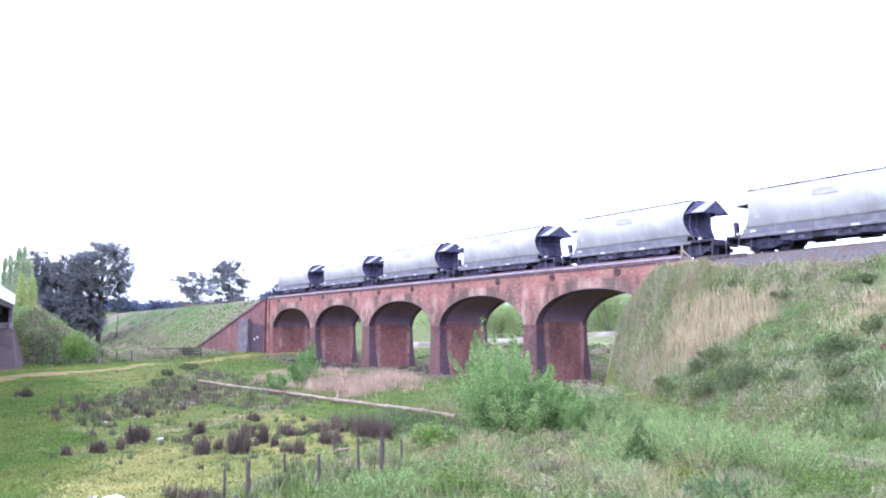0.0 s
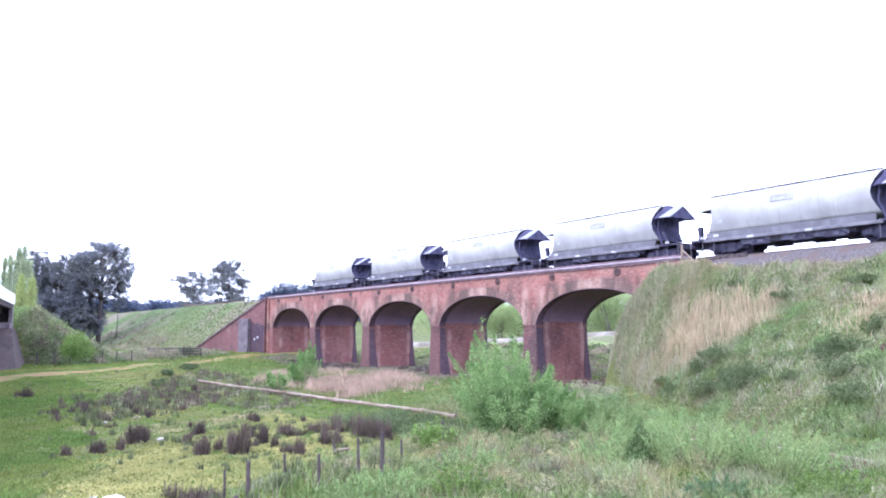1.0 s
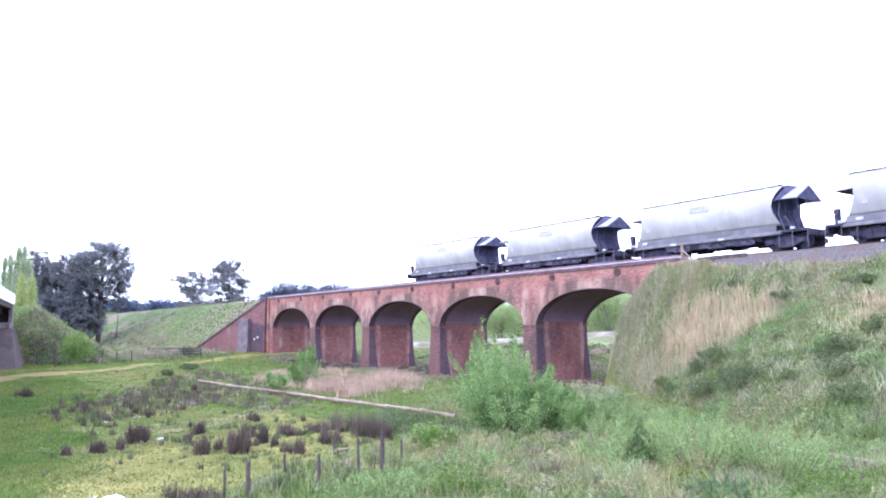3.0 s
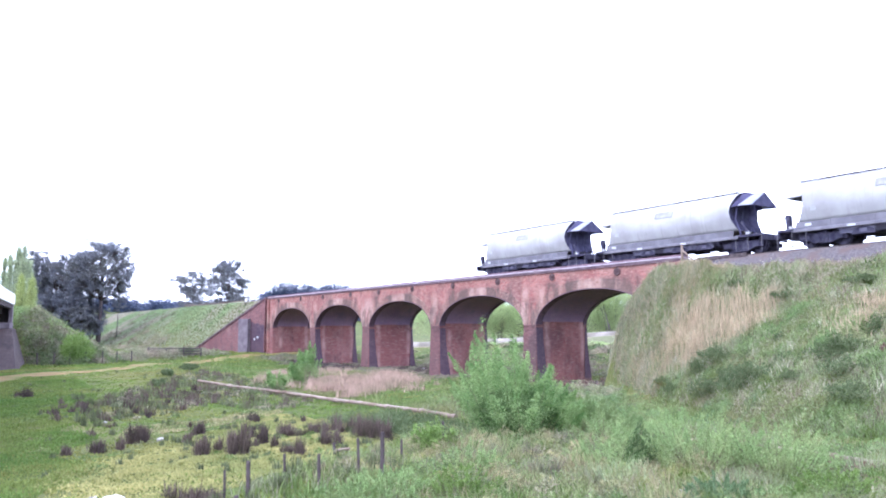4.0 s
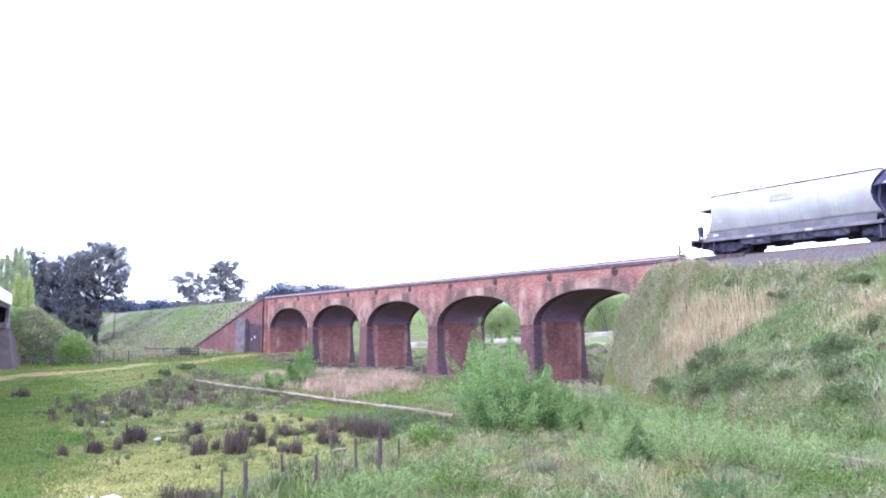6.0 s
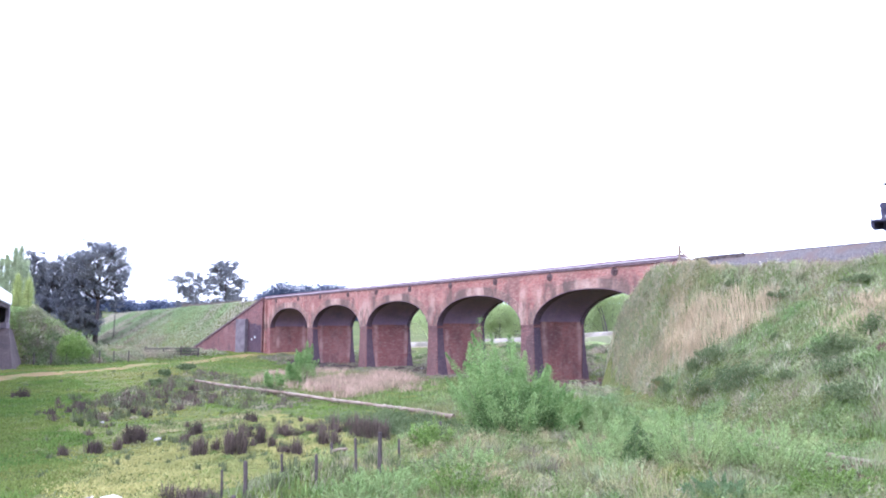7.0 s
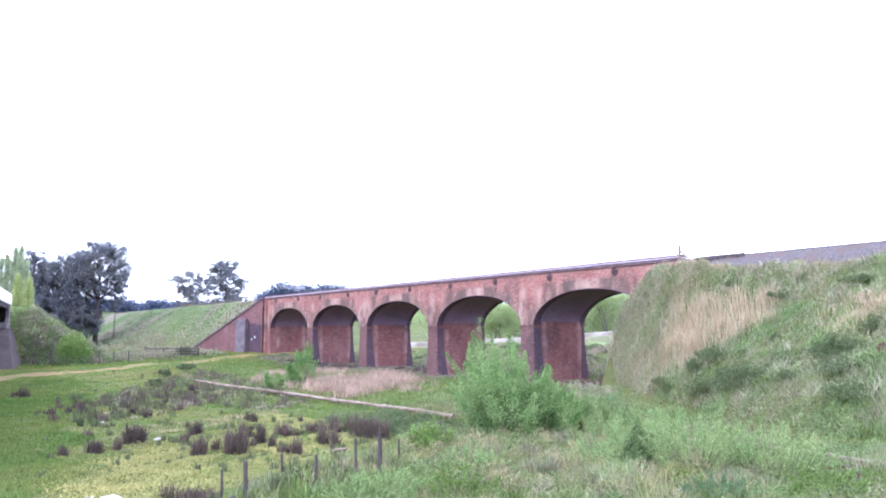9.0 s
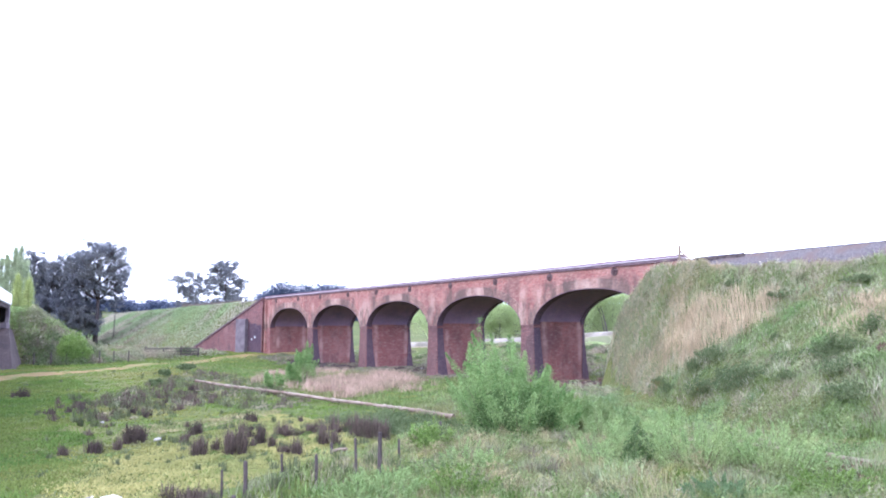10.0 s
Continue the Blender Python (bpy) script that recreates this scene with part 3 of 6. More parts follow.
def build_wing_wall():
    """The splayed, stepped-down wing wall at the west end, with coping and a buttress."""
    w = new("wing_wall")
    tagged(w, "sloping red brick wing wall with coping and a grey buttress", "wing wall")
    (ax, ay), (bx, by) = WING
    length = math.hypot(bx - ax, by - ay)
    m = Matrix.Translation((ax, ay, 0)) @ Matrix.Rotation(math.atan2(by - ay, bx - ax), 4, "Z")
    top = lambda u: 7.75 - 6.35 * u / length
    bm = extrude_xz([(0, -0.2), (length, -0.2), (length, top(length)), (0, top(0))], -0.35, 0.35)
    bm.transform(m)
    part("wall", bm, BRICK_WING, w)
    n = 14
    for i in range(n):
        a, b = length * i / n + 0.01, length * (i + 1) / n - 0.01
        bm = extrude_xz([(a, top(a) + 0.003), (b, top(b) + 0.003), (b, top(b) + 0.18), (a, top(a) + 0.18)], -0.42, 0.48)
        bm.transform(m)
        part("coping_stone", bm, COPING, w)
    bm = box(2.08, 3.5, 0.33, 0.95, -0.2, 5.3, 0.03)
    bm.transform(m)
    part("buttress", bm, CONCRETE, w, "grey rendered buttress")
    bm = extrude_xz([(0.1, 0.9), (2.05, 0.9), (2.05, 4.9), (1.7, 4.85), (1.6, 4.7), (0.9, 4.75), (0.8, 4.55), (0.15, 4.6)], 0.34, 0.356)
    bm.transform(m)
    part("damp_facing", bm, BRICK_NIB, w, "dark damp brick facing beside the buttress")
    for u, z, r in ((1.0, 3.05, 0.16), (1.45, 2.8, 0.1)):
        bm = extrude_xz([(u - r, z - 0.1), (u + r * 0.6, z - 0.14), (u + r, z + 0.06), (u - 0.3 * r, z + 0.16)], 0.372, 0.4)
        bm.transform(m)
        part("patch", bm, LABEL_WHITE, w, "small white patch of mortar")


build_wing_wall()

# ---- railway ----


def track():
    y0 = DEPTH / 2
    bm = bmesh.new()
    xs = np.arange(-260, 161, 4.0)
    prof = [(-2.9, 6.55), (-2.1, 7.25), (-1.35, 7.78), (1.35, 7.78), (2.1, 7.25), (2.9, 6.55)]
    rows = []
    for x in xs:
        bridge = -25.0 < x < 37.0
        rows.append([bm.verts.new((x, y0 + (max(-1.7, min(1.7, dy)) if bridge else dy * 1.35 if x > 0 else dy * 0.8), max(z, 7.5) if bridge or x < 0 else z + 0.03 * math.sin(x * 3 + dy))) for dy, z in prof])
    for r, s in zip(rows, rows[1:]):
        for i in range(len(prof) - 1):
            bm.faces.new((r[i], s[i], s[i + 1], r[i + 1]))
    tagged(mesh_ob("ballast", bm, BALLAST), "grey stone ballast bed under the track", "ballast", kind="stuff")
    for dy in (-0.565, 0.565):
        bm = extrude_xz([(-260, 7.83), (160, 7.83), (160, 7.95), (-260, 7.95)], y0 + dy - 0.035, y0 + dy + 0.035)
        box(-260, 160, y0 + dy - 0.07, y0 + dy + 0.07, 7.8, 7.83, bm=bm)
        tagged(mesh_ob("rail", bm, STEEL), "brown steel rail on timber sleepers", "rail", "rails of the track", kind="structure")
    bm = bmesh.new()
    for x in np.arange(-60, 100, 0.68):
        box(x, x + 0.24, y0 - 1.05, y0 + 1.05, 7.7, 7.81, bm=bm)
    tagged(mesh_ob("sleepers", bm, TIMBER), "weathered timber sleepers in the ballast", "sleepers", kind="stuff")


track()

# ---- train ----
SECTION = [(0.0, 3.45), (0.5, 3.44), (0.78, 3.41), (0.95, 3.26), (1.12, 3.0), (1.26, 2.65), (1.32, 2.3), (1.29, 1.95), (1.22, 1.68), (1.14, 1.45), (1.08, 1.28)]


def end_x(z):
    """How far out the dished end lies at that height."""
    return 4.62 - 0.42 * math.sin(math.pi * max(0, z - 1.28) / 2.17)


def wagon_body():
    ring = [(y, z) for y, z in SECTION[::-1]] + [(-y, z) for y, z in SECTION[1:]]
    bm = bmesh.new()
    rows = []
    for u in (-1.0, -0.985, -0.7, -0.35, 0.0, 0.35, 0.7, 0.985, 1.0):
        k = 0.985 if abs(u) == 1 else 1.0
        rows.append([bm.verts.new((u * end_x(z) + 0.42 * min(0, u), y * k, 1.28 + (z - 1.28) * k)) for y, z in ring])
    for r, s in zip(rows, rows[1:]):
        for i in range(len(ring) - 1):
            bm.faces.new((r[i], r[i + 1], s[i + 1], s[i]))
        bm.faces.new((r[0], s[0], s[-1], r[-1]))
    return bm


def end_sheet(sign):
    """The dished end of the tank."""
    ring = [(y, z) for y, z in SECTION[::-1]] + [(-y, z) for y, z in SECTION[1:]]
    bm = bmesh.new()
    outer = [bm.verts.new((sign * (end_x(z) - 0.01) + 0.42 * min(0, sign), y * 0.985, 1.28 + (z - 1.28) * 0.985)) for y, z in ring]
    mid = [bm.verts.new((sign * (end_x(z) - 0.12) + 0.42 * min(0, sign), y * 0.5, 1.28 + (z - 1.28) * 0.95)) for y, z in ring]
    for i in range(len(ring)):
        j = (i + 1) % len(ring)
        bm.faces.new((outer[i], outer[j], mid[j], mid[i]))
    n = len(ring)
    for i in range(n // 2):
        if n - 2 - i > i + 1:
            bm.faces.new((mid[i], mid[i + 1], mid[n - 2 - i], mid[n - 1 - i]))
    return bm


def wheel_bm():
    bm = bmesh.new()
    turn = Matrix.Rotation(radians(90), 4, "X")
    for s in (-1, 1):
        at = Matrix.Translation((0, s * 0.56, 0)) @ turn
        bmesh.ops.create_cone(bm, cap_ends=True, segments=24, radius1=0.43, radius2=0.43, depth=0.11, matrix=at)
        bmesh.ops.create_cone(bm, cap_ends=True, segments=24, radius1=0.46, radius2=0.46, depth=0.03, matrix=Matrix.Translation((0, s * 0.49, 0)) @ turn)
        bmesh.ops.create_cone(bm, cap_ends=True, segments=12, radius1=0.16, radius2=0.12, depth=0.2, matrix=at)
        for k in range(6):
            a = k * math.tau / 6
            bmesh.ops.create_cube(bm, size=1, matrix=Matrix.Translation((0.27 * math.cos(a), s * 0.62, 0.27 * math.sin(a))) @ Matrix.Rotation(-a, 4, "Y") @ Matrix.Diagonal((0.24, 0.03, 0.05, 1)))
    bmesh.ops.create_cone(bm, cap_ends=True, segments=10, radius1=0.08, radius2=0.08, depth=1.5, matrix=turn)
    return bm


BOGIE_X, AXLE_X, WHEEL_R = 4.3, 0.86, 0.43
wheels = []


def build_wagon():
    w = new("hopper_wagon")
    tagged(w, "pale grey curved-side hopper wagon with dark ends on the track", "railway wagon", "wagons of the train")
    body = part("tank", wagon_body(), WAGON_PAINT, w, "pale grey curved tank with streaks of dust", smooth=True)
    for x in (-2.8, -1.4, 0.0, 1.4, 2.8):
        bm = bmesh.new()
        ring = [(y + 0.006, z) for y, z in SECTION[:0:-1]] + [(0.0, SECTION[0][1] + 0.006)] + [(-y - 0.006, z) for y, z in SECTION[1:]]
        a = [bm.verts.new((x - 0.03, y, z)) for y, z in ring]
        b = [bm.verts.new((x + 0.03, y, z)) for y, z in ring]
        for i in range(len(ring) - 1):
            bm.faces.new((a[i], a[i + 1], b[i + 1], b[i]))
        part("seam", bm, WAGON_PAINT, body)
    for s in (-1, 1):
        part("faded_panel", box(-0.7, 0.62, -0.012, 0.012, -0.2, 0.19), PANEL_GREY, body, "faded grey name panel").matrix_basis = Matrix.Translation((-0.3, s * 1.235, 2.74)) @ Matrix.Rotation(radians(s * 21), 4, "X")
        part("number_plate", box(-4.6, -4.25, -0.01, 0.01, -0.07, 0.07), LABEL_WHITE, body, "small white data plate").matrix_basis = Matrix.Translation((0, s * 1.22, 1.12))
        part("data_bars", box(-0.14, 0.14, -0.008, 0.008, -0.1, 0.1), LABEL_WHITE, body).matrix_basis = Matrix.Translation((-4.1, s * 1.292, 1.9)) @ Matrix.Rotation(radians(-s * 15), 4, "X")
    for s in (-1, 1):
        part("end_sheet", end_sheet(s), WAGON_DARK, w, "dark end of the tank")
        # gabled hood over the end platform
        hood = part("hood", tent_bm(s), HOOD_PANEL if s > 0 else WAGON_PAINT, w, "grey gabled hood over the end platform")
        bm = bmesh.new()
        q = [bm.verts.new(p) for p in ((s * 5.6, -1.14, 2.58), (s * 5.6, 1.14, 2.58), (s * 5.58, 0, 3.33))]
        q2 = [bm.verts.new((v.co.x - s * 0.05, v.co.y, v.co.z)) for v in q]
        bm.faces.new(q)
        bm.faces.new(q2[::-1])
        for i in range(3):
            bm.faces.new((q[i], q2[i], q2[(i + 1) % 3], q[(i + 1) % 3]))
        part("gable", bm, WAGON_DARK if s > 0 else WAGON_PAINT, hood, "dark gable" if s > 0 else "pale gable")
        part("cheek", cheek_bm(s), WAGON_DARK if s > 0 else WAGON_PAINT, hood, "dark sheet between tank and hood" if s > 0 else "pale sheet between tank and hood")
        for x in (4.55, 5.3, 6.12):
            bm = tube([(s * x, -1.24, 1.0), (s * x, -1.27, 0.5), (s * x, -1.24, 0.02)], [0.02] * 3, 5)
            part("step_hanger", bm, WAGON_GREY, w)
        part("footboard", box(min(s * 4.5, s * 5.36), max(s * 4.5, s * 5.36), -1.36, -1.14, 0.06, 0.1, 0.005), UNDERFRAME, w)
        part("hanger_cap", box(min(s * 5.2, s * 5.42), max(s * 5.2, s * 5.42), -1.3, -1.18, 0.98, 1.1, 0.01), LABEL_WHITE, w)
        part("end_platform", box(min(s * 4.5, s * 6.1), max(s * 4.5, s * 6.1), -1.2, 1.2, 0.86, 0.98, 0.01), UNDERFRAME, w)
        for y in (-1.0, -0.35, 0.35, 1.0):
            bm = tube([(s * 4.75, y, 0.97), (s * 4.42, y, 1.9), (s * 4.5, y * 0.9, 2.75)], [0.05] * 3, 5)
            part("end_post", bm, WAGON_DARK, w)
        part("end_brace", tube([(s * 5.3, -1.0, 0.97), (s * 4.7, -0.9, 1.75)], [0.04, 0.04], 5), UNDERFRAME, w)
        part("coupler", box(min(s * 5.9, s * 6.62), max(s * 5.9, s * 6.62), -0.16, 0.16, 0.62, 0.92, 0.04), UNDERFRAME, w)
        part("buffer_beam", box(s * 6.1 - 0.06, s * 6.1 + 0.06, -1.15, 1.15, 0.6, 0.95, 0.02), UNDERFRAME, w)
    # handbrake stand on the trailing platform
    bm = box(-5.75, -5.5, -1.05, -0.8, 0.98, 1.75, 0.03)
    bmesh.ops.create_cone(bm, cap_ends=True, segments=14, radius1=0.15, radius2=0.15, depth=0.05, matrix=Matrix.Translation((-5.62, -1.06, 1.6)) @ Matrix.Rotation(radians(90), 4, "X"))
    part("handbrake", bm, UNDERFRAME, w, "handbrake stand with wheel")
    part("grab_rail", tube([(-6.15, -1.1, 0.98), (-6.15, -1.1, 1.5), (-6.15, 1.1, 1.5), (-6.15, 1.1, 0.98)], [0.025] * 4, 5), CHUTE, w)
    # roof walkway and hatches
    part("roof_walkway", box(-5.3, 4.6, -0.3, 0.3, 3.47, 3.51, 0.01), ROOF_RAIL, w)
    for x in (-2.6, 0.0, 2.6):
        bm = bmesh.new()
        bmesh.ops.create_cone(bm, cap_ends=True, segments=14, radius1=0.3, radius2=0.27, depth=0.06, matrix=Matrix.Translation((x, 0, 3.53)))
        part("hatch", bm, WAGON_GREY, w)
    for s in (-1, 1):
        part("roof_edge", box(-5.05, 4.6, s * 0.79 - 0.05, s * 0.79 + 0.05, 3.42, 3.475, 0.01), ROOF_RAIL, w, "dark edge rail along the roof")
        bm = extrude_xz([(-5.1, 0), (4.35, 0), (4.35, 0.36), (-5.1, 0.36)], -0.03, 0.03)
        bm.transform(Matrix.Translation((0, s * 1.16, 0.93)) @ Matrix.Rotation(radians(s * 6), 4, "X"))
        sill = part("side_sill", bm, WAGON_GREY, w, "dusty grey side sill")
        for i in range(8):
            part("sill_bracket", box(-4.4 + i * 1.1 - 0.014, -4.4 + i * 1.1 + 0.014, s * 1.165 - 0.03, s * 1.165 + 0.03, 0.97, 1.24), WAGON_GREY, sill)
        part("flange", box(-5.2, 4.7, s * 1.27 - 0.06, s * 1.27 + 0.06, 0.76, 0.93, 0.02), WAGON_FLANGE, w, "pale dusty lower flange")
        for x in (-2.2, 1.1):
            part("plate", box(x - 0.2, x + 0.2, s * 1.335 - 0.01, s * 1.335 + 0.01, 0.79, 0.9), LABEL_WHITE, w)
        part("step", tube([(-4.9, s * 1.25, 0.8), (-4.9, s * 1.25, 0.4), (-4.5, s * 1.25, 0.4), (-4.5, s * 1.25, 0.8)], [0.025] * 4, 5), UNDERFRAME, w)
    part("centre_sill", box(-6.0, 6.0, -0.35, 0.35, 0.5, 0.9), UNDERFRAME, w)
    for x in (-1.9, 0.0, 1.9):
        bm = bmesh.new()
        q = []
        for z, hx, hy in ((1.25, 0.95, 1.05), (0.85, 0.95, 1.05), (0.58, 0.5, 0.7)):
            q.append([bm.verts.new(p) for p in ((x - hx, -hy, z), (x + hx, -hy, z), (x + hx, hy, z), (x - hx, hy, z))])
        for r, t in zip(q, q[1:]):
            for i in range(4):
                bm.faces.new((r[i], r[(i + 1) % 4], t[(i + 1) % 4], t[i]))
        bm.faces.new(q[-1])
        chute = part("discharge_chute", bm, CHUTE, w, "grey discharge chute")
        part("gate", box(x - 0.5, x + 0.5, -0.78, 0.78, 0.52, 0.6, 0.02), UNDERFRAME, chute)
    for s in (-1, 1):
        part("underframe_panel", extrude_xz([(-2.95, 0.48), (3.0, 0.48), (3.0, 0.76), (-2.95, 0.76)], s * 1.06 - 0.02, s * 1.06 + 0.02), CHUTE, w, "dusty grey underframe panel")
        for x in (-1.75, 0.62, 2.35):
            door = part("door_gear", extrude_xz([(x - 0.62, 0.4)] + [(x - 0.56 * math.cos(radians(a)), 0.44 + 0.3 * math.sin(radians(a))) for a in range(0, 181, 30)] + [(x + 0.62, 0.4)], s * 1.1 - 0.03, s * 1.1 + 0.03), UNDERFRAME, w, "dark discharge door gear")
            part("door_plate", box(x - 0.17, x + 0.17, s * 1.14 - 0.01, s * 1.14 + 0.01, 0.48, 0.66, 0.005), CHUTE, door)
    part("air_tank", tube([(2.6, -0.85, 0.68), (3.3, -0.85, 0.68)], [0.16, 0.16], 10), UNDERFRAME, w)
    for s in (-1, 1):
        bogie = new("bogie")
        bogie.parent = w
        bogie.matrix_basis = pose(s * BOGIE_X + 0.45, 0, 0)
        for y in (-0.86, 0.86):
            bm = extrude_xz([(-1.22, 0.3), (-1.22, 0.56), (-0.55, 0.66), (0.55, 0.66), (1.22, 0.56), (1.22, 0.3), (0.8, 0.3), (0.42, 0.16), (-0.42, 0.16), (-0.8, 0.3)], y - 0.07, y + 0.07)
            for k in (-1, 1):
                box(k * AXLE_X - 0.17, k * AXLE_X + 0.17, y - 0.12, y + 0.12, 0.3, 0.58, 0.03, bm=bm)
            for k in (-0.2, 0.0, 0.2):
                bmesh.ops.create_cone(bm, cap_ends=True, segments=8, radius1=0.08, radius2=0.08, depth=0.34, matrix=Matrix.Translation((k, y - 0.05 * np.sign(-y), 0.4)))
            part("side_frame", bm, UNDERFRAME, bogie)
        part("bolster", box(-0.24, 0.24, -0.95, 0.95, 0.42, 0.75, 0.03), UNDERFRAME, bogie)
        for k in (-1, 1):
            ws = part("wheelset", wheel_bm(), UNDERFRAME, bogie)
            ws.matrix_basis = pose(k * AXLE_X, 0, WHEEL_R)
    return w


def tent_bm(s):
    """Two sloping sheets meeting at the ridge, with thickness."""
    bm = bmesh.new()
    for side in (-1, 1):
        a = [(s * 5.02, 0, 3.42), (s * 5.62, 0, 3.38), (s * 5.6, side * 1.2, 2.62), (s * 4.72, side * 1.2, 2.66)]
        q = [bm.verts.new(p) for p in a]
        q2 = [bm.verts.new((p[0], p[1], p[2] - 0.04)) for p in a]
        bm.faces.new(q)
        bm.faces.new(q2[::-1])
        for i in range(4):
            bm.faces.new((q[i], q[(i + 1) % 4], q2[(i + 1) % 4], q2[i]))
    return bm


def cheek_bm(s):
    """The dark sheets that close the gap between the tank's rim and the hood."""
    bm = bmesh.new()
    for side in (-1, 1):
        a = [(s * 4.58, side * 0.5, 3.42), (s * 5.02, 0, 3.415), (s * 4.72, side * 1.18, 2.655), (s * 4.3, side * 1.22, 2.6)]
        q = [bm.verts.new(p) for p in a]
        q2 = [bm.verts.new((p[0] - s * 0.03, p[1], p[2] - 0.03)) for p in a]
        bm.faces.new(q)
        bm.faces.new(q2[::-1])
        for i in range(4):
            bm.faces.new((q[i], q[(i + 1) % 4], q2[(i + 1) % 4], q2[i]))
    return bm


PITCH, RAIL = 13.15, 7.95
LAST = [(0.0, -20.0), (1.0, -9.2), (2.5, 6.7), (4.5, 27.85), (5.5, 38.4), (7.0, 53.8), (10.0, 84.9)]
first = build_wagon()
wagons = [first] + [copy_thing(first, pose(0, DEPTH / 2, RAIL)) for k in range(6)]

# ---- plants ----


def blades(name, xy, tall, wide, lean, material, sink=0.03):
    """One upright tapering blade at each place, turned and bent at random."""
    n = len(xy)
    x, y = xy[:, 0], xy[:, 1]
    z = height(x, y) - sink
    t = RNG.uniform(0, math.tau, n)
    h = tall * RNG.uniform(0.55, 1.15, n)
    b = lean * h * RNG.uniform(0.1, 1.0, n)
    w = wide * RNG.uniform(0.6, 1.3, n) / 2
    u = RNG.uniform(0, math.tau, n)
    base = np.stack([x, y, z], 1)
    across = np.stack([np.cos(u) * w, np.sin(u) * w, np.zeros(n)], 1)
    bend = np.stack([np.cos(t) * b, np.sin(t) * b, np.zeros(n)], 1)
    up = np.stack([np.zeros(n), np.zeros(n), h], 1)
    v = np.stack([base - across, base + across, base + bend * 0.35 + up * 0.6 + across * 0.7, base + bend * 0.35 + up * 0.6 - across * 0.7, base + bend + up], 1).reshape(-1, 3)
    i = np.arange(n)[:, None] * 5
    f = np.concatenate([i + [0, 1, 2], i + [0, 2, 3], i + [3, 2, 4]])
    return soup(name, v, f, material)


def scatter(n, x0, x1, y0, y1, clump=0.0, keep=None):
    """n places in a rectangle; clump: how far they gather round chance centres; keep: a test on x, y."""
    pts = np.stack([RNG.uniform(x0, x1, n), RNG.uniform(y0, y1, n)], 1)
    if clump:
        c = pts[: max(1, n // 30)]
        pts = c[RNG.integers(0, len(c), n)] + RNG.normal(0, clump, (n, 2))
    return pts[keep(pts[:, 0], pts[:, 1])] if keep else pts


def leaf_quads(c, long, wide, flat=0.0):
    """A pointed leaf at each centre, in chance directions; flat: how level it lies."""
    n = len(c)
    a = RNG.normal(0, 1, (n, 3))
    a[:, 2] *= 1 - flat
    a /= np.linalg.norm(a, axis=1)[:, None]
    b = np.cross(a, RNG.normal(0, 1, (n, 3)))
    b /= np.linalg.norm(b, axis=1)[:, None] + 1e-9
    s = RNG.uniform(0.6, 1.3, n)[:, None]
    a, b = a * s * long / 2, b * s * wide / 2
    v = np.stack([c - a, c + b, c + a, c - b], 1).reshape(-1, 3)
    f = np.arange(n)[:, None] * 4 + [0, 1, 2, 3]
    return v, f


def shrub(name, label, x, y, rx, ry, tall, material, stems, leaves, leaf=(0.11, 0.04), spread=0.1, low=0.2, group="", category="shrub", lift=0.0):
    """A bush of many stems that fan out from its foot, with leaves along them."""
    z0 = float(height(x, y)) - 0.05 + lift
    ob = new(name)
    ob.matrix_basis = pose(x, y, z0)
    tagged(ob, label, category, group)
    bm = bmesh.new()
    cs = []
    for k in range(stems):
        a, r = RNG.uniform(0, math.tau), math.sqrt(RNG.uniform(0, 1))
        tip = np.array([rx * r * math.cos(a), ry * r * math.sin(a), tall * (1 - 0.55 * r * r) * RNG.uniform(0.62, 1.08)])
        foot = np.array([tip[0] * 0.3, tip[1] * 0.3, 0.0])
        mid = foot * 0.45 + tip * 0.55 + np.array([tip[0] * 0.18, tip[1] * 0.18, tall * 0.06])
        tube([foot, mid, tip], [0.006 + 0.006 * tall, 0.004 + 0.002 * tall, 0.003], 3, bm)
        m = max(4, leaves // stems)
        t = RNG.uniform(low, 1.0, m)[:, None]
        p = (1 - t) ** 2 * foot + 2 * t * (1 - t) * mid + t * t * tip
        cs.append(p + RNG.normal(0, 1, (m, 3)) * spread * (1.25 - t) * tall ** 0.5)
    part("branchwork", bm, TWIG, ob)
    v, f = leaf_quads(np.concatenate(cs), *leaf)
    v[:, 2] = np.maximum(v[:, 2], 0.0)
    fo = soup("foliage", v, f, material)
    fo.parent = ob
    return ob


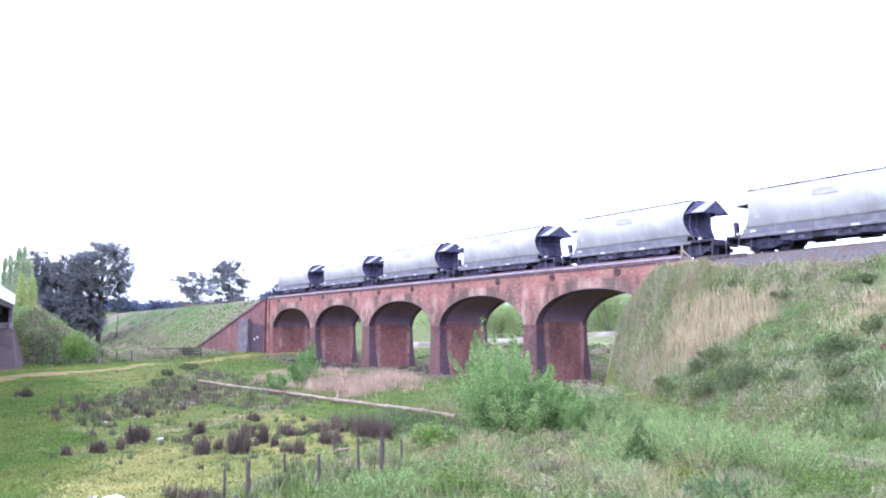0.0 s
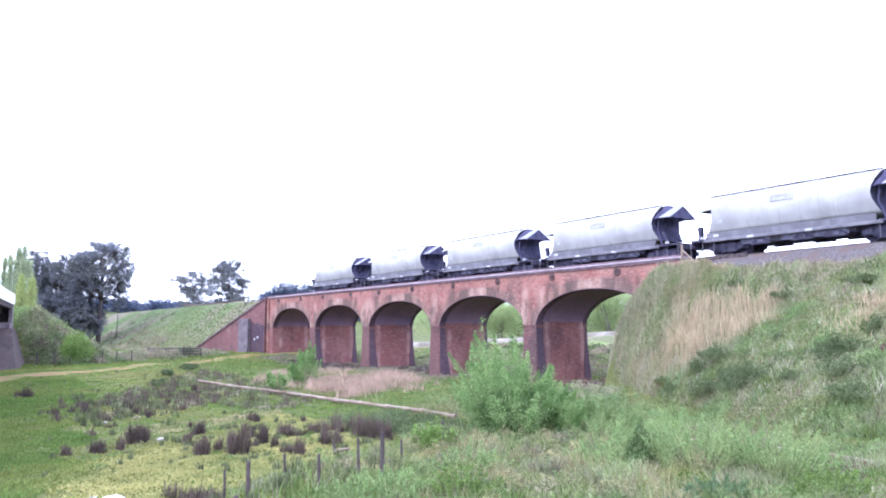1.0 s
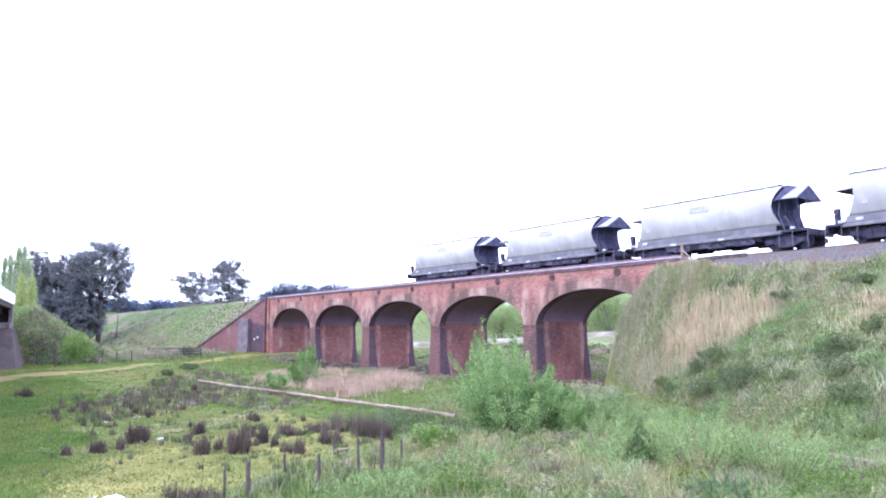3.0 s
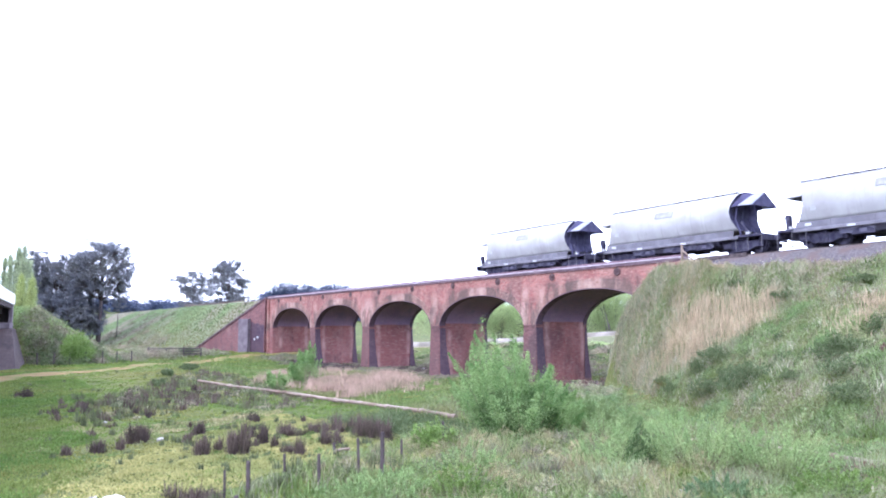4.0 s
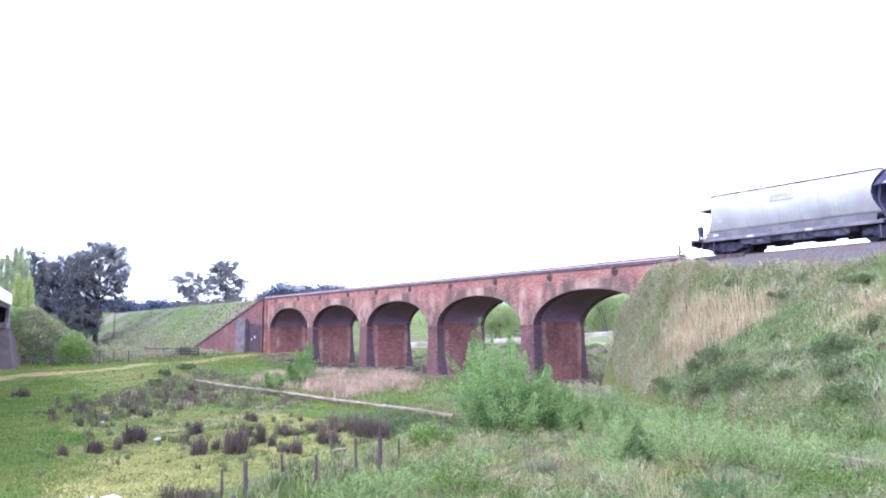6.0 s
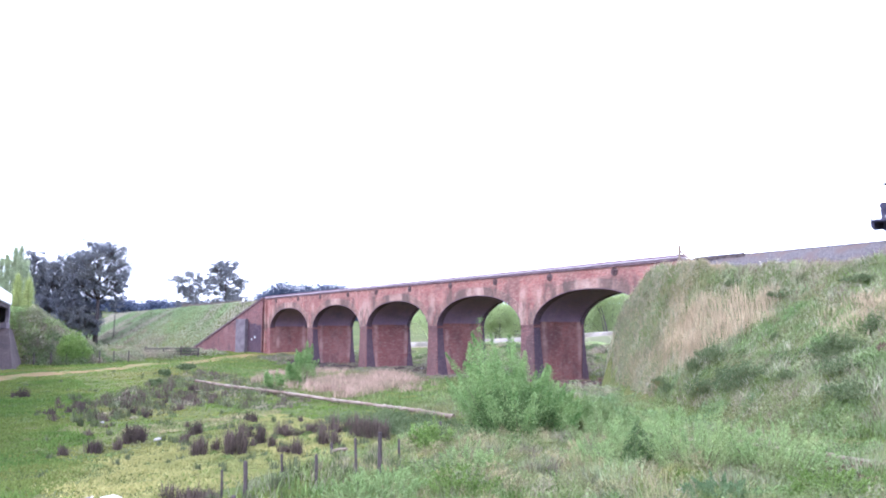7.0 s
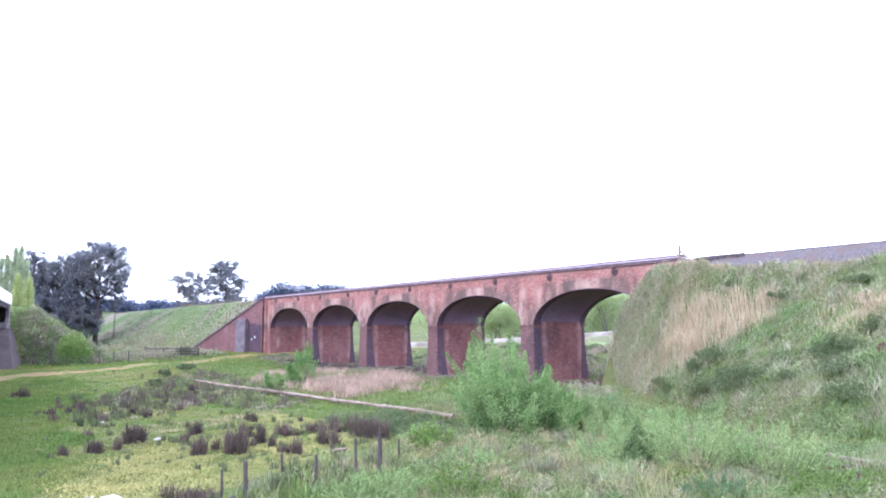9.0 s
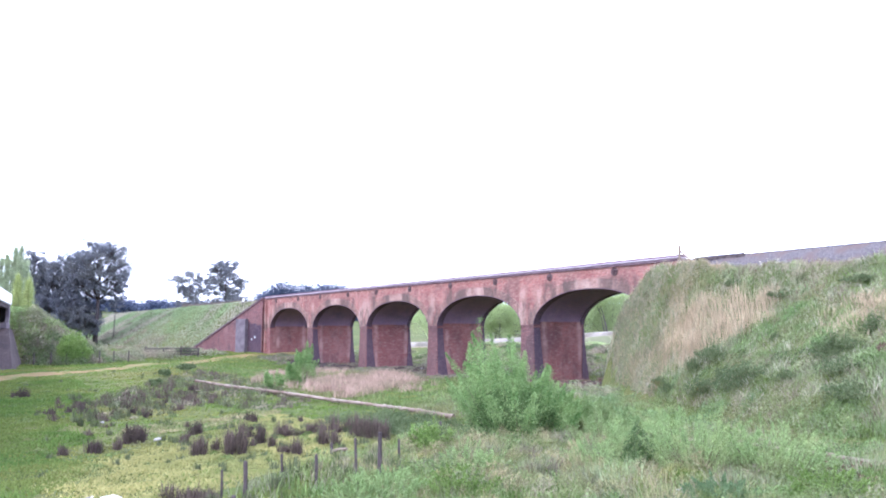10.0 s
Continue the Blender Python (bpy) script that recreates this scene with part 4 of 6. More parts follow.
def plume_bush(name, label, x, y, rx, ry, tall, material, plumes, leaves, leaf, group="", category="shrub", low=0.42, slope=0.0, heart=0):
    """A bush of many leafy sprays, each a dense upward plume on its own branch, with dark gaps between."""
    ob = new(name)
    ob.matrix_basis = pose(x, y, float(height(x, y)) - 0.05)
    tagged(ob, label, category, group)
    bm = bmesh.new()
    cs = []
    m = leaves // plumes
    for k in range(plumes):
        a, r = RNG.uniform(0, math.tau), math.sqrt(RNG.uniform(0, 1))
        c = np.array([rx * r * math.cos(a), ry * r * math.sin(a), tall * (0.86 - 0.42 * r * r) * RNG.uniform(low, 1.0)])
        lower = 1 - slope * (0.67 * c[0] + 0.74 * c[1]) / rx
        c[2] *= lower
        axis = c * [0.75, 0.75, 0.4] + [0, 0, 0.45 * tall]
        axis /= np.linalg.norm(axis)
        reach = tall * RNG.uniform(0.14, 0.27) * lower
        foot = np.array([c[0] * 0.25, c[1] * 0.25, 0.0])
        tube([foot, (foot + c) / 2 + [c[0] * 0.12, c[1] * 0.12, 0], c, c + axis * reach], [0.008 + 0.007 * tall, 0.004 + 0.004 * tall, 0.008, 0.003], 4, bm)
        t = RNG.uniform(-1, 1.15, m)[:, None]
        girth = tall * RNG.uniform(0.038, 0.072) * np.clip(1.2 - 0.5 * (t + 1) ** 1.2 * 0.9, 0.12, 1)
        cs.append(c + axis * reach * t + RNG.normal(0, 1, (m, 3)) * girth)
    part("branchwork", bm, TWIG, ob)
    v, f = leaf_quads(np.concatenate(cs), *leaf)
    v[:, 2] = np.maximum(v[:, 2], 0.0)
    soup("foliage", v, f, material).parent = ob
    # inner leaves coloured dark so that the hollow looks shaded
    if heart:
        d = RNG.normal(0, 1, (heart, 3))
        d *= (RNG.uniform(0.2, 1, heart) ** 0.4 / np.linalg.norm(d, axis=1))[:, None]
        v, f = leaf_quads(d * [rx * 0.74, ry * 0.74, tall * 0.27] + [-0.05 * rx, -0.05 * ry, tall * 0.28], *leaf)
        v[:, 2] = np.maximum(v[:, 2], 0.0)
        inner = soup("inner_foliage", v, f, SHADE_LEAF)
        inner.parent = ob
        tagged(inner, "dark green leaves coloured as shade inside the bush")
    return ob


def tuft(name, label, x, y, r, tall, material, n, lean=0.45, wide=0.02, group="", category="rush clump"):
    """A clump of stiff stems in a few ragged bunches of unlike height."""
    m = int(RNG.integers(3, 7))
    hubs, rise = RNG.normal(0, 0.42, (m, 2)) * r, RNG.uniform(0.55, 1.1, m)
    pick = RNG.integers(0, m, n)
    q = hubs[pick] + RNG.normal(0, 0.24, (n, 2)) * r
    h = tall * rise[pick] * (0.3 + 0.85 * RNG.uniform(0, 1, n) ** 1.5)
    z = height(x + q[:, 0], y + q[:, 1]) - float(height(x, y)) - 0.03
    base = np.column_stack([q, z])
    out = np.column_stack([q * lean + RNG.normal(0, 0.1, (n, 2)) * tall, h])
    u = RNG.uniform(0, math.tau, n)
    across = np.column_stack([np.cos(u), np.sin(u), np.zeros(n)]) * wide / 2
    v = np.stack([base - across, base + across, base + out * 0.6 + across * 0.8, base + out * 0.6 - across * 0.8, base + out], 1).reshape(-1, 3)
    i = np.arange(n)[:, None] * 5
    ob = soup(name, v, np.concatenate([i + [0, 1, 2], i + [0, 2, 3], i + [3, 2, 4]]), material)
    ob.matrix_basis = pose(x, y, float(height(x, y)))
    return tagged(ob, label, category, group)


def tree(name, label, x, y, tall, wide, material, clumps, leaves, leaf=(0.7, 0.35), bare=0.35, trunk=0.35, stretch=0.55, lean=0.0, group="", z0=None, spire=False):
    """A tapered trunk with limbs to clumps of leaves, with gaps between them."""
    if z0 is None:
        z0 = float(height(x, y)) - 0.2
    ob = new(name)
    ob.matrix_basis = pose(x, y, z0)
    tagged(ob, label, "tree", group)
    bm = bmesh.new()
    fork = tall * bare
    top = np.array([lean * tall, 0, tall * 0.8])
    tube([(0, 0, 0), (lean * fork * 0.6, 0.1, fork * 0.55), (lean * fork, 0, fork), top], [trunk, trunk * 0.75, trunk * 0.6, trunk * 0.15], 7, bm)
    cs = []
    for k in range(clumps):
        a, r, u = RNG.uniform(0, math.tau), math.sqrt(RNG.uniform(0.05, 1)), RNG.uniform(0, 1)
        level = fork + (tall - fork) * (0.1 + 0.85 * u)
        girth = wide * (1.05 - 0.95 * u if spire else math.sin(math.pi * (0.18 + 0.72 * u)) ** 0.7)
        c = np.array([lean * level + girth * r * math.cos(a), girth * r * math.sin(a), level])
        s = np.array([lean * fork, 0, fork]) + (top - [lean * fork, 0, fork]) * max(0, u - 0.25)
        tube([s, (s + c) / 2 + [0, 0, -0.04 * tall * (1 - u)], c], [trunk * 0.28, trunk * 0.16, 0.03], 4, bm)
        size = wide * RNG.uniform(0.16, 0.3) * (1.15 - 0.7 * u if spire else 1)
        d = RNG.normal(0, 1, (leaves // clumps, 3))
        cs.append(c + d * size * [1, 1, stretch])
    part("trunk", bm, BARK, ob, smooth=True)
    v, f = leaf_quads(np.concatenate(cs), *leaf)
    cr = soup("crown", v, f, material)
    cr.parent = ob
    return ob


def gum(name, label, x, y, tall, wide, boughs, leaves, leaf=(0.22, 0.09), bare=0.35, trunk=0.35, lean=0.0, group="", z0=None):
    """A eucalypt: a bent trunk, forked boughs, and flat billows of leaf at the ends of the boughs with sky between."""
    if z0 is None:
        z0 = float(height(x, y)) - 0.2
    ob = new(name)
    ob.matrix_basis = pose(x, y, z0)
    tagged(ob, label, "tree", group)
    bm = bmesh.new()
    fork = tall * bare
    top = np.array([lean * tall, 0, tall * 0.86])
    knee = np.array([lean * fork, 0.15, fork])
    tube([(0, 0, 0), knee * 0.5 + [0.12, 0, 0], knee, (knee + top) / 2 + [0.2, 0.1, 0], top], [trunk, trunk * 0.8, trunk * 0.62, trunk * 0.4, trunk * 0.12], 7, bm)
    cs = []
    per = leaves // (boughs * 15)
    heart = fork * 0.7 + (tall - fork * 0.7) * 0.56
    reach = (tall - heart) * 0.8
    for k in range(boughs):
        u = (k + 0.5) / boughs
        a = k * 2.4 + RNG.uniform(-0.5, 0.5)
        lift = 1.75 * u - 0.75
        out = wide * math.sqrt(1 - min(1, lift * lift)) * RNG.uniform(0.6, 0.9)
        level = heart + reach * lift * RNG.uniform(0.85, 1.0)
        end = np.array([lean * level + out * math.cos(a), out * math.sin(a), level])
        root = knee + (top - knee) * max(0.0, 0.9 * u - 0.25)
        mid = root * 0.45 + end * 0.55 - [0, 0, 0.05 * tall * (1 - u)]
        tube([root, mid, end], [trunk * 0.32, trunk * 0.2, 0.03], 5, bm)
        for i in range(15):
            c = end + np.clip(RNG.normal(0, 1, 3), -1.4, 1.4) * [0.25 * wide, 0.25 * wide, 0.048 * tall]
            tube([mid * 0.4 + end * 0.6, c], [trunk * 0.1, 0.015], 3, bm)
            size = wide * RNG.uniform(0.05, 0.12)
            cs.append(c + RNG.normal(0, 1, (per, 3)) * size * [1, 1, 0.75])
    part("trunk", bm, BARK, ob, smooth=True)
    v, f = leaf_quads(np.concatenate(cs), *leaf)
    soup("crown", v, f, GUM).parent = ob
    return ob


def woods(name, label, centres, size, tall, leaves, material, leaf, kind="stuff"):
    """A far belt of trees as one mass of leaf clumps with an uneven top."""
    cs = []
    for x, y in centres:
        h = tall * RNG.uniform(0.55, 1.15)
        d = RNG.normal(0, 1, (leaves, 3)) * [size * 0.5, size * 0.5, h * 0.26]
        z0 = float(height(x, y))
        q = np.array([x, y, z0 + h * 0.5]) + d
        q[:, 2] = np.maximum(q[:, 2], z0)
        cs.append(q)
    v, f = leaf_quads(np.concatenate(cs), *leaf)
    return tagged(soup(name, v, f, material), label, "trees", kind=kind)


# grass, by kind of ground
def on_east(x, y):
    return (height(x, y) > 0.5) & (x > 32.4) & (y < 0.5)


def open_flat(x, y):
    return (height(x, y) < 0.9) & ~((y > -0.6) & (y < DEPTH + 0.6))


def right_meadow(x, y):
    return open_flat(x, y) & ((y > -30.1 + 1.45 * np.maximum(0, 49.5 - x)) | (y > -18.5))


def near_field(x, y):
    return (y > -32.6 + 0.9 * np.maximum(0, 44.5 - x) + RNG.normal(0, 0.5, len(x))) & (x > 38 - 1.2 * (y + 29.1)) & (y > -33.4 + 0.1 * (x - 46)) & (y < -22) & (x < 53) & ~right_meadow(x, y + 1.0)


RUSHY = ((29.5, -30.0), (23.2, -27.5), (14.1, -22.3), (8.4, -18.2), (24.7, -17.8), (30.4, -18.9), (32.6, -22.6), (27.9, -23.4), (30.2, -25.9), (31.6, -27.9), (33.1, -30.5))


SEDGE_BED = ((22.9, -16.1), (26.5, -15.8), (28.2, -13.5), (23.6, -8.9), (13.4, -2.6), (9.0, -3.8), (14.8, -10.3), (17.7, -13.5))
SEDGE_EDGE = ((20.1, -18.7), (23.0, -16.3), (10.6, -9.7), (3.5, -2.4), (-6.2, -2.7), (0.8, -9.4))
SWATH = ((37.2, -30.0), (36.9, -28.3), (36.4, -26.7), (35.0, -24.2), (32.3, -21.6), (30.6, -22.6), (33.6, -26.0), (34.6, -28.8))
TRACK = ((14.5, -33.0), (10.6, -30.6), (8.0, -28.2), (5.8, -25.2), (2.6, -22.2), (-6.0, -16.6), (-14.6, -12.4), (-18.6, -7.6), (-20.6, -3.4), (-22, 3))


def within(corners, x, y):
    inside = np.zeros(len(x), dtype=bool)
    for (ax, ay), (bx, by) in zip(corners, corners[1:] + corners[:1]):
        inside ^= ((ay > y) != (by > y)) & (x < ax + (bx - ax) * (y - ay) / (by - ay + 1e-9))
    return inside


def rushy(x, y):
    """Inside the wet hollow where rushes grow."""
    return within(RUSHY, x, y)


def off_track(x, y, r=0.42):
    """Clear of the worn farm track."""
    far = np.full(len(x), 99.0)
    for (ax, ay), (bx, by) in zip(TRACK, TRACK[1:]):
        u = np.clip(((x - ax) * (bx - ax) + (y - ay) * (by - ay)) / ((bx - ax) ** 2 + (by - ay) ** 2), 0, 1)
        far = np.minimum(far, np.hypot(x - ax - u * (bx - ax), y - ay - u * (by - ay)))
    return (far > r * (1 + 0.5 * np.sin(x * 1.7) * np.sin(y * 2.3))) | (RNG.uniform(0, 1, len(x)) < 0.42)


def open_flat_west(x, y):
    return height(x, y) < 1.9


tagged(blades("long_grass", scatter(60000, 33, 62, -30, -8, 0.5, right_meadow), 0.3, 0.04, 1.0, GRASS), "rank green meadow grass with seed heads", "grass", kind="stuff")
tagged(blades("olive_grass", scatter(16000, 36, 62, -30, -8, 0.22, right_meadow), 0.42, 0.026, 0.8, GRASS_OLIVE), "olive and straw coloured tussock grass", "grass", kind="stuff")
tagged(blades("bank_grass", scatter(120000, 33, 62, -13.5, -0.8, 0.4, on_east), 0.2, 0.032, 0.7, BANK_GRASS), "pale green grass on the railway bank", "grass", kind="stuff")
tagged(blades("bank_olive_grass", scatter(40000, 33, 62, -13.5, -0.8, 0.35, on_east), 0.34, 0.04, 0.8, GRASS_OLIVE), "olive grass on the railway bank", "grass", kind="stuff")
tagged(blades("pasture_grass", scatter(190000, -12, 52, -36, -12, 0.0, lambda x, y: (height(x, y) < 1.3) & off_track(x, y)), 0.08, 0.06, 0.9, GRASS_SHORT), "short grazed pasture grass", "grass", kind="stuff")
tagged(blades("near_pasture_grass", scatter(160000, 30, 53, -36, -22, 0.0, near_field), 0.09, 0.06, 0.9, GRASS_YELLOW), "short yellow-green pasture grass", "grass", kind="stuff")
# darker green carries the dimmer left edge of the view
tagged(blades("dark_green_grass", scatter(150000, 10, 53, -36.5, -27, 0.0, lambda x, y: (y < -27.2 - 0.19 * (x - 17) + 0.6 * np.sin(x * 0.9)) & (height(x, y) < 1.3) & off_track(x, y)), 0.1, 0.05, 0.9, GRASS_DARK), "lush green pasture grass darkened for the dim left edge of view", "grass", kind="stuff")
tagged(blades("far_pasture_grass", scatter(80000, -60, -5, -34, -1, 0.0, lambda x, y: open_flat_west(x, y) & off_track(x, y)), 0.14, 0.13, 0.9, GRASS_SHORT), "short green grass below the embankment", "grass", kind="stuff")
tagged(blades("river_flat_grass", scatter(60000, -24, 40, -18, 16, 0.6, open_flat), 0.22, 0.07, 0.8, GRASS), "green grass on the river flat", "grass", kind="stuff")
tagged(blades("west_bank_grass", scatter(90000, -110, -25, -22, 0, 0.0, lambda x, y: height(x, y) > 1.6), 0.16, 0.16, 0.7, FAR_GRASS), "pale green grass on the far embankment", "grass", kind="stuff")
tagged(blades("road_bank_grass", scatter(30000, -40, 0, -36, -16, 0.4, lambda x, y: height(x, y) > 1.5), 0.3, 0.1, 0.8, GRASS), "green grass on the road bank", "grass", kind="stuff")


def mounds(name, label, places, r, h, n, leaf, material):
    """Low leafy hummocks, too many to count."""
    cs = []
    for x, y in places:
        k = RNG.uniform(0.6, 1.4)
        q = RNG.normal(0, 0.5, (n, 2)) * r * k
        d = np.clip(np.hypot(q[:, 0], q[:, 1]) / (r * k), 0, 1.3)
        z = height(x + q[:, 0], y + q[:, 1]) + h * k * np.maximum(0.08, 1 - d ** 2) * RNG.uniform(0.3, 1.0, n)
        cs.append(np.column_stack([x + q[:, 0], y + q[:, 1], z]))
    v, f = leaf_quads(np.concatenate(cs), *leaf)
    return tagged(soup(name, v, f, material), label, "undergrowth", kind="stuff")


mounds("undergrowth", "leafy pale green meadow herbs", scatter(380, 43, 62, -29, -12.5, 0.0, right_meadow), 0.55, 0.36, 300, (0.075, 0.02), HERB_PALE)
mounds("undergrowth", "fresh green meadow herbs", scatter(300, 43, 62, -29, -12.5, 0.0, right_meadow), 0.5, 0.36, 260, (0.075, 0.022), GRASS)
mounds("undergrowth", "olive and straw coloured meadow growth", scatter(110, 43, 60, -27, -13, 0.0, right_meadow), 0.35, 0.45, 170, (0.14, 0.016), GRASS_OLIVE)
mounds("undergrowth", "bright green leafy growth at the foot of the bank", scatter(260, 33.5, 47, -15, -2.5, 0.0, open_flat), 0.6, 0.5, 260, (0.09, 0.03), HERB_PALE)
mounds("undergrowth", "green leafy growth at the foot of the bank", scatter(200, 36, 53, -15, -5.5, 0.0, lambda x, y: height(x, y) < 1.6), 0.6, 0.45, 240, (0.09, 0.03), GRASS)
mounds("undergrowth", "bluish green leafy growth at the foot of the bank", scatter(90, 35, 50, -14, -4, 0.0, lambda x, y: height(x, y) < 1.8), 0.6, 0.5, 240, (0.08, 0.03), SCRUB_BLUE)
mounds("undergrowth", "straw coloured grass tussocks in the meadow", scatter(100, 46, 54, -25, -16.5, 0.0, open_flat), 0.36, 0.5, 260, (0.16, 0.014), STRAW)
mounds("undergrowth", "pale grass at the end of the bank", scatter(260, 33.2, 40, -5.5, -1.5, 0.0, on_east), 0.5, 0.3, 220, (0.13, 0.016), BANK_PALE)
mounds("undergrowth", "bright green patch at the end of the bank", scatter(14, 37.6, 38.8, -2.6, -1.8, 0.0, on_east), 0.4, 0.3, 200, (0.1, 0.026), HERB_PALE)
mounds("undergrowth", "straw coloured grass at the end of the bank", scatter(190, 33, 41, -5.2, -1.5, 0.0, on_east), 0.5, 0.42, 220, (0.18, 0.014), STRAW)
mounds("undergrowth", "straw coloured grass on the railway bank", scatter(150, 36, 60, -8.5, -2, 0.0, on_east), 0.55, 0.35, 200, (0.16, 0.014), STRAW)
mounds("undergrowth", "fresh green growth low on the railway bank", scatter(120, 41, 61, -14.5, -8.6, 0.0, lambda x, y: height(x, y) < 3.0), 0.6, 0.35, 240, (0.1, 0.028), HERB_PALE)
mounds("undergrowth", "bright green patches on the railway bank", np.concatenate([scatter(46, cx - 1.3, cx + 1.3, cy - 0.8, cy + 0.8, 0.0, on_east) for cx, cy in ((46.9, -5.3), (47.5, -6.3), (50.5, -7.0), (53.5, -8.5), (49.5, -10.8), (37.4, -3.0), (52.0, -12.0), (48.6, -5.2))]), 0.5, 0.32, 240, (0.1, 0.03), HERB_PALE)
tagged(blades("edge_grass", scatter(5000, 33.0, 38.5, -5.5, -1.2, 0.3, on_east), 0.5, 0.024, 0.6, BANK_PALE), "pale ragged grass on the end of the bank", "grass", kind="stuff")
mounds("undergrowth", "olive clumps on the end of the bank", scatter(40, 33.4, 39, -5, -1.6, 0.0, on_east), 0.4, 0.6, 200, (0.12, 0.03), GRASS_OLIVE)
mounds("undergrowth", "green clumps on the end of the bank", scatter(24, 33.4, 39, -5, -1.6, 0.0, on_east), 0.4, 0.5, 200, (0.1, 0.03), HERB_PALE)
mounds("undergrowth", "weeds along the edge of the bank", scatter(46, 33.0, 36.5, -4.6, -1.5), 0.5, 0.7, 240, (0.1, 0.03), BANK_GRASS)
mounds("undergrowth", "dull green growth on the railway bank", scatter(330, 34, 60, -12.5, -1.9, 0.0, on_east), 0.6, 0.3, 240, (0.11, 0.022), BANK_GRASS)
mounds("undergrowth", "green leafy growth on the railway bank", scatter(110, 37, 60, -12.5, -1.9, 0.0, on_east), 0.6, 0.34, 220, (0.09, 0.03), GRASS)
mounds("undergrowth", "dark green growth on the railway bank", scatter(60, 39, 60, -11.5, -1.8, 0.0, on_east), 0.5, 0.3, 150, (0.09, 0.04), SCRUB)
mounds("undergrowth", "grey-brown scrub on the flat behind the viaduct", scatter(190, -20, 30, 7, 30), 1.0, 0.4, 170, (0.2, 0.08), GRASS_OLIVE)
mounds("undergrowth", "dark scrub on the flat behind the viaduct", scatter(110, -20, 32, 9, 28), 0.9, 0.45, 170, (0.2, 0.08), SCRUB)
mounds("undergrowth", "green scrub before the gravel road", scatter(90, -24, -3, 24, 42, 0.0, lambda x, y: (y < 31 + (x + 16) * 1.42) & (y > 20 + (x + 16) * 1.42)), 1.2, 0.45, 200, (0.25, 0.1), RIVER_TREE)
mounds("undergrowth", "brown dead scrub behind the last pier", scatter(150, 8, 31, 6, 22), 0.9, 0.6, 170, (0.2, 0.06), SCRUB_BROWN)
mounds("undergrowth", "brown dead growth beside the pier", scatter(40, 29.5, 34.5, -3.5, 5), 0.6, 0.6, 170, (0.12, 0.04), BRACKEN)
mounds("flood_mud", "dark muddy flood debris round the piers", np.concatenate([scatter(90, -14, 1, -2.8, 2.5), scatter(40, 0, 13, 1, 6), scatter(30, 28, 34, -2, 4)]), 0.7, 0.22, 120, (0.2, 0.09), MUD)
mounds("undergrowth", "fresh green weeds in the pasture", scatter(120, 14, 46, -33, -20), 0.3, 0.16, 60, (0.09, 0.04), GRASS)
mounds("undergrowth", "brown dead growth on the bare ground under the arches", scatter(280, -19, 16, -3.6, 9), 0.9, 0.22, 130, (0.2, 0.06), SCRUB_BROWN)
mounds("undergrowth", "olive rank growth in the rushy hollow", scatter(120, 8, 33, -30, -17, 0.0, rushy), 0.4, 0.26, 70, (0.14, 0.03), GRASS_OLIVE)
mounds("undergrowth", "lime green grass in the meadow", scatter(70, 47, 54, -27, -18, 0.0, right_meadow), 0.45, 0.3, 240, (0.14, 0.014), GRASS_YELLOW)
# dark leaves stand in for the shade beside the willow
mounds("undergrowth", "dark growth standing for shade at the foot of the willow", scatter(100, 38.5, 46.0, -22.5, -19.0), 0.5, 0.4, 240, (0.09, 0.026), SCRUB)
mounds("undergrowth", "reddish dead growth along the ballast", scatter(12, 43, 52, -1.6, -0.9), 0.5, 0.25, 90, (0.09, 0.03), BRACKEN)
mounds("undergrowth", "dark low growth in the meadow", scatter(90, 44, 58, -26, -13.5, 0.0, right_meadow), 0.4, 0.42, 170, (0.08, 0.026), SCRUB)
tagged(blades("rushes", scatter(5500, 8, 33, -30, -17, 0.13, rushy), 0.42, 0.035, 0.3, RUSH_BROWN), "thin brown rushes in the wet hollow", "rushes", kind="stuff")
tagged(blades("rushes", scatter(9000, 8, 33, -30, -17, 0.3, rushy), 0.34, 0.03, 0.5, RUSH_GREEN), "olive rushes in the wet hollow", "rushes", kind="stuff")
tagged(blades("thistles", scatter(1500, 36, 47, -31, -22, 0.05), 0.28, 0.028, 0.35, RUSH_GREEN), "small dark green thistles in the pasture", "thistles", kind="stuff")
tagged(blades("sedge_fringe", scatter(16000, -6, 24, -19, -2, 0.35, lambda x, y: within(SEDGE_EDGE, x, y) & open_flat(x, y)), 0.4, 0.04, 0.6, SEDGE), "thin brown sedge beside the pipe", "grass", kind="stuff")
tagged(blades("dry_swath", scatter(26000, 30, 38, -31, -21, 0.0, lambda x, y: within(SWATH, x, y)), 0.1, 0.04, 0.9, STRAW), "yellowish trodden grass between the rushes", "grass", kind="stuff")
tagged(blades("thistles", scatter(2600, 8, 46, -33, -20, 0.05, off_track), 0.2, 0.03, 0.35, RUSH_GREEN), "small dark green weeds in the pasture", "weeds", kind="stuff")
# stands of dry reed
REEDS = ((39.0, -4.2), (39.6, -3.0), (44.8, -3.3), (46.1, -4.6), (44.5, -5.6), (42.4, -5.8), (40.2, -5.2))
tagged(blades("dry_reeds", scatter(12000, 38, 47, -6.6, -2.6, 0.35, lambda x, y: within(REEDS, x + 0.6 * np.sin(y * 4.1) + RNG.normal(0, 0.35, len(x)), y + 0.25 * np.sin(x * 3.3) + RNG.normal(0, 0.25, len(x)))), 0.78, 0.016, 0.2, GRASS_DRY), "pale dry reed grass on the railway bank", "grass", kind="stuff")
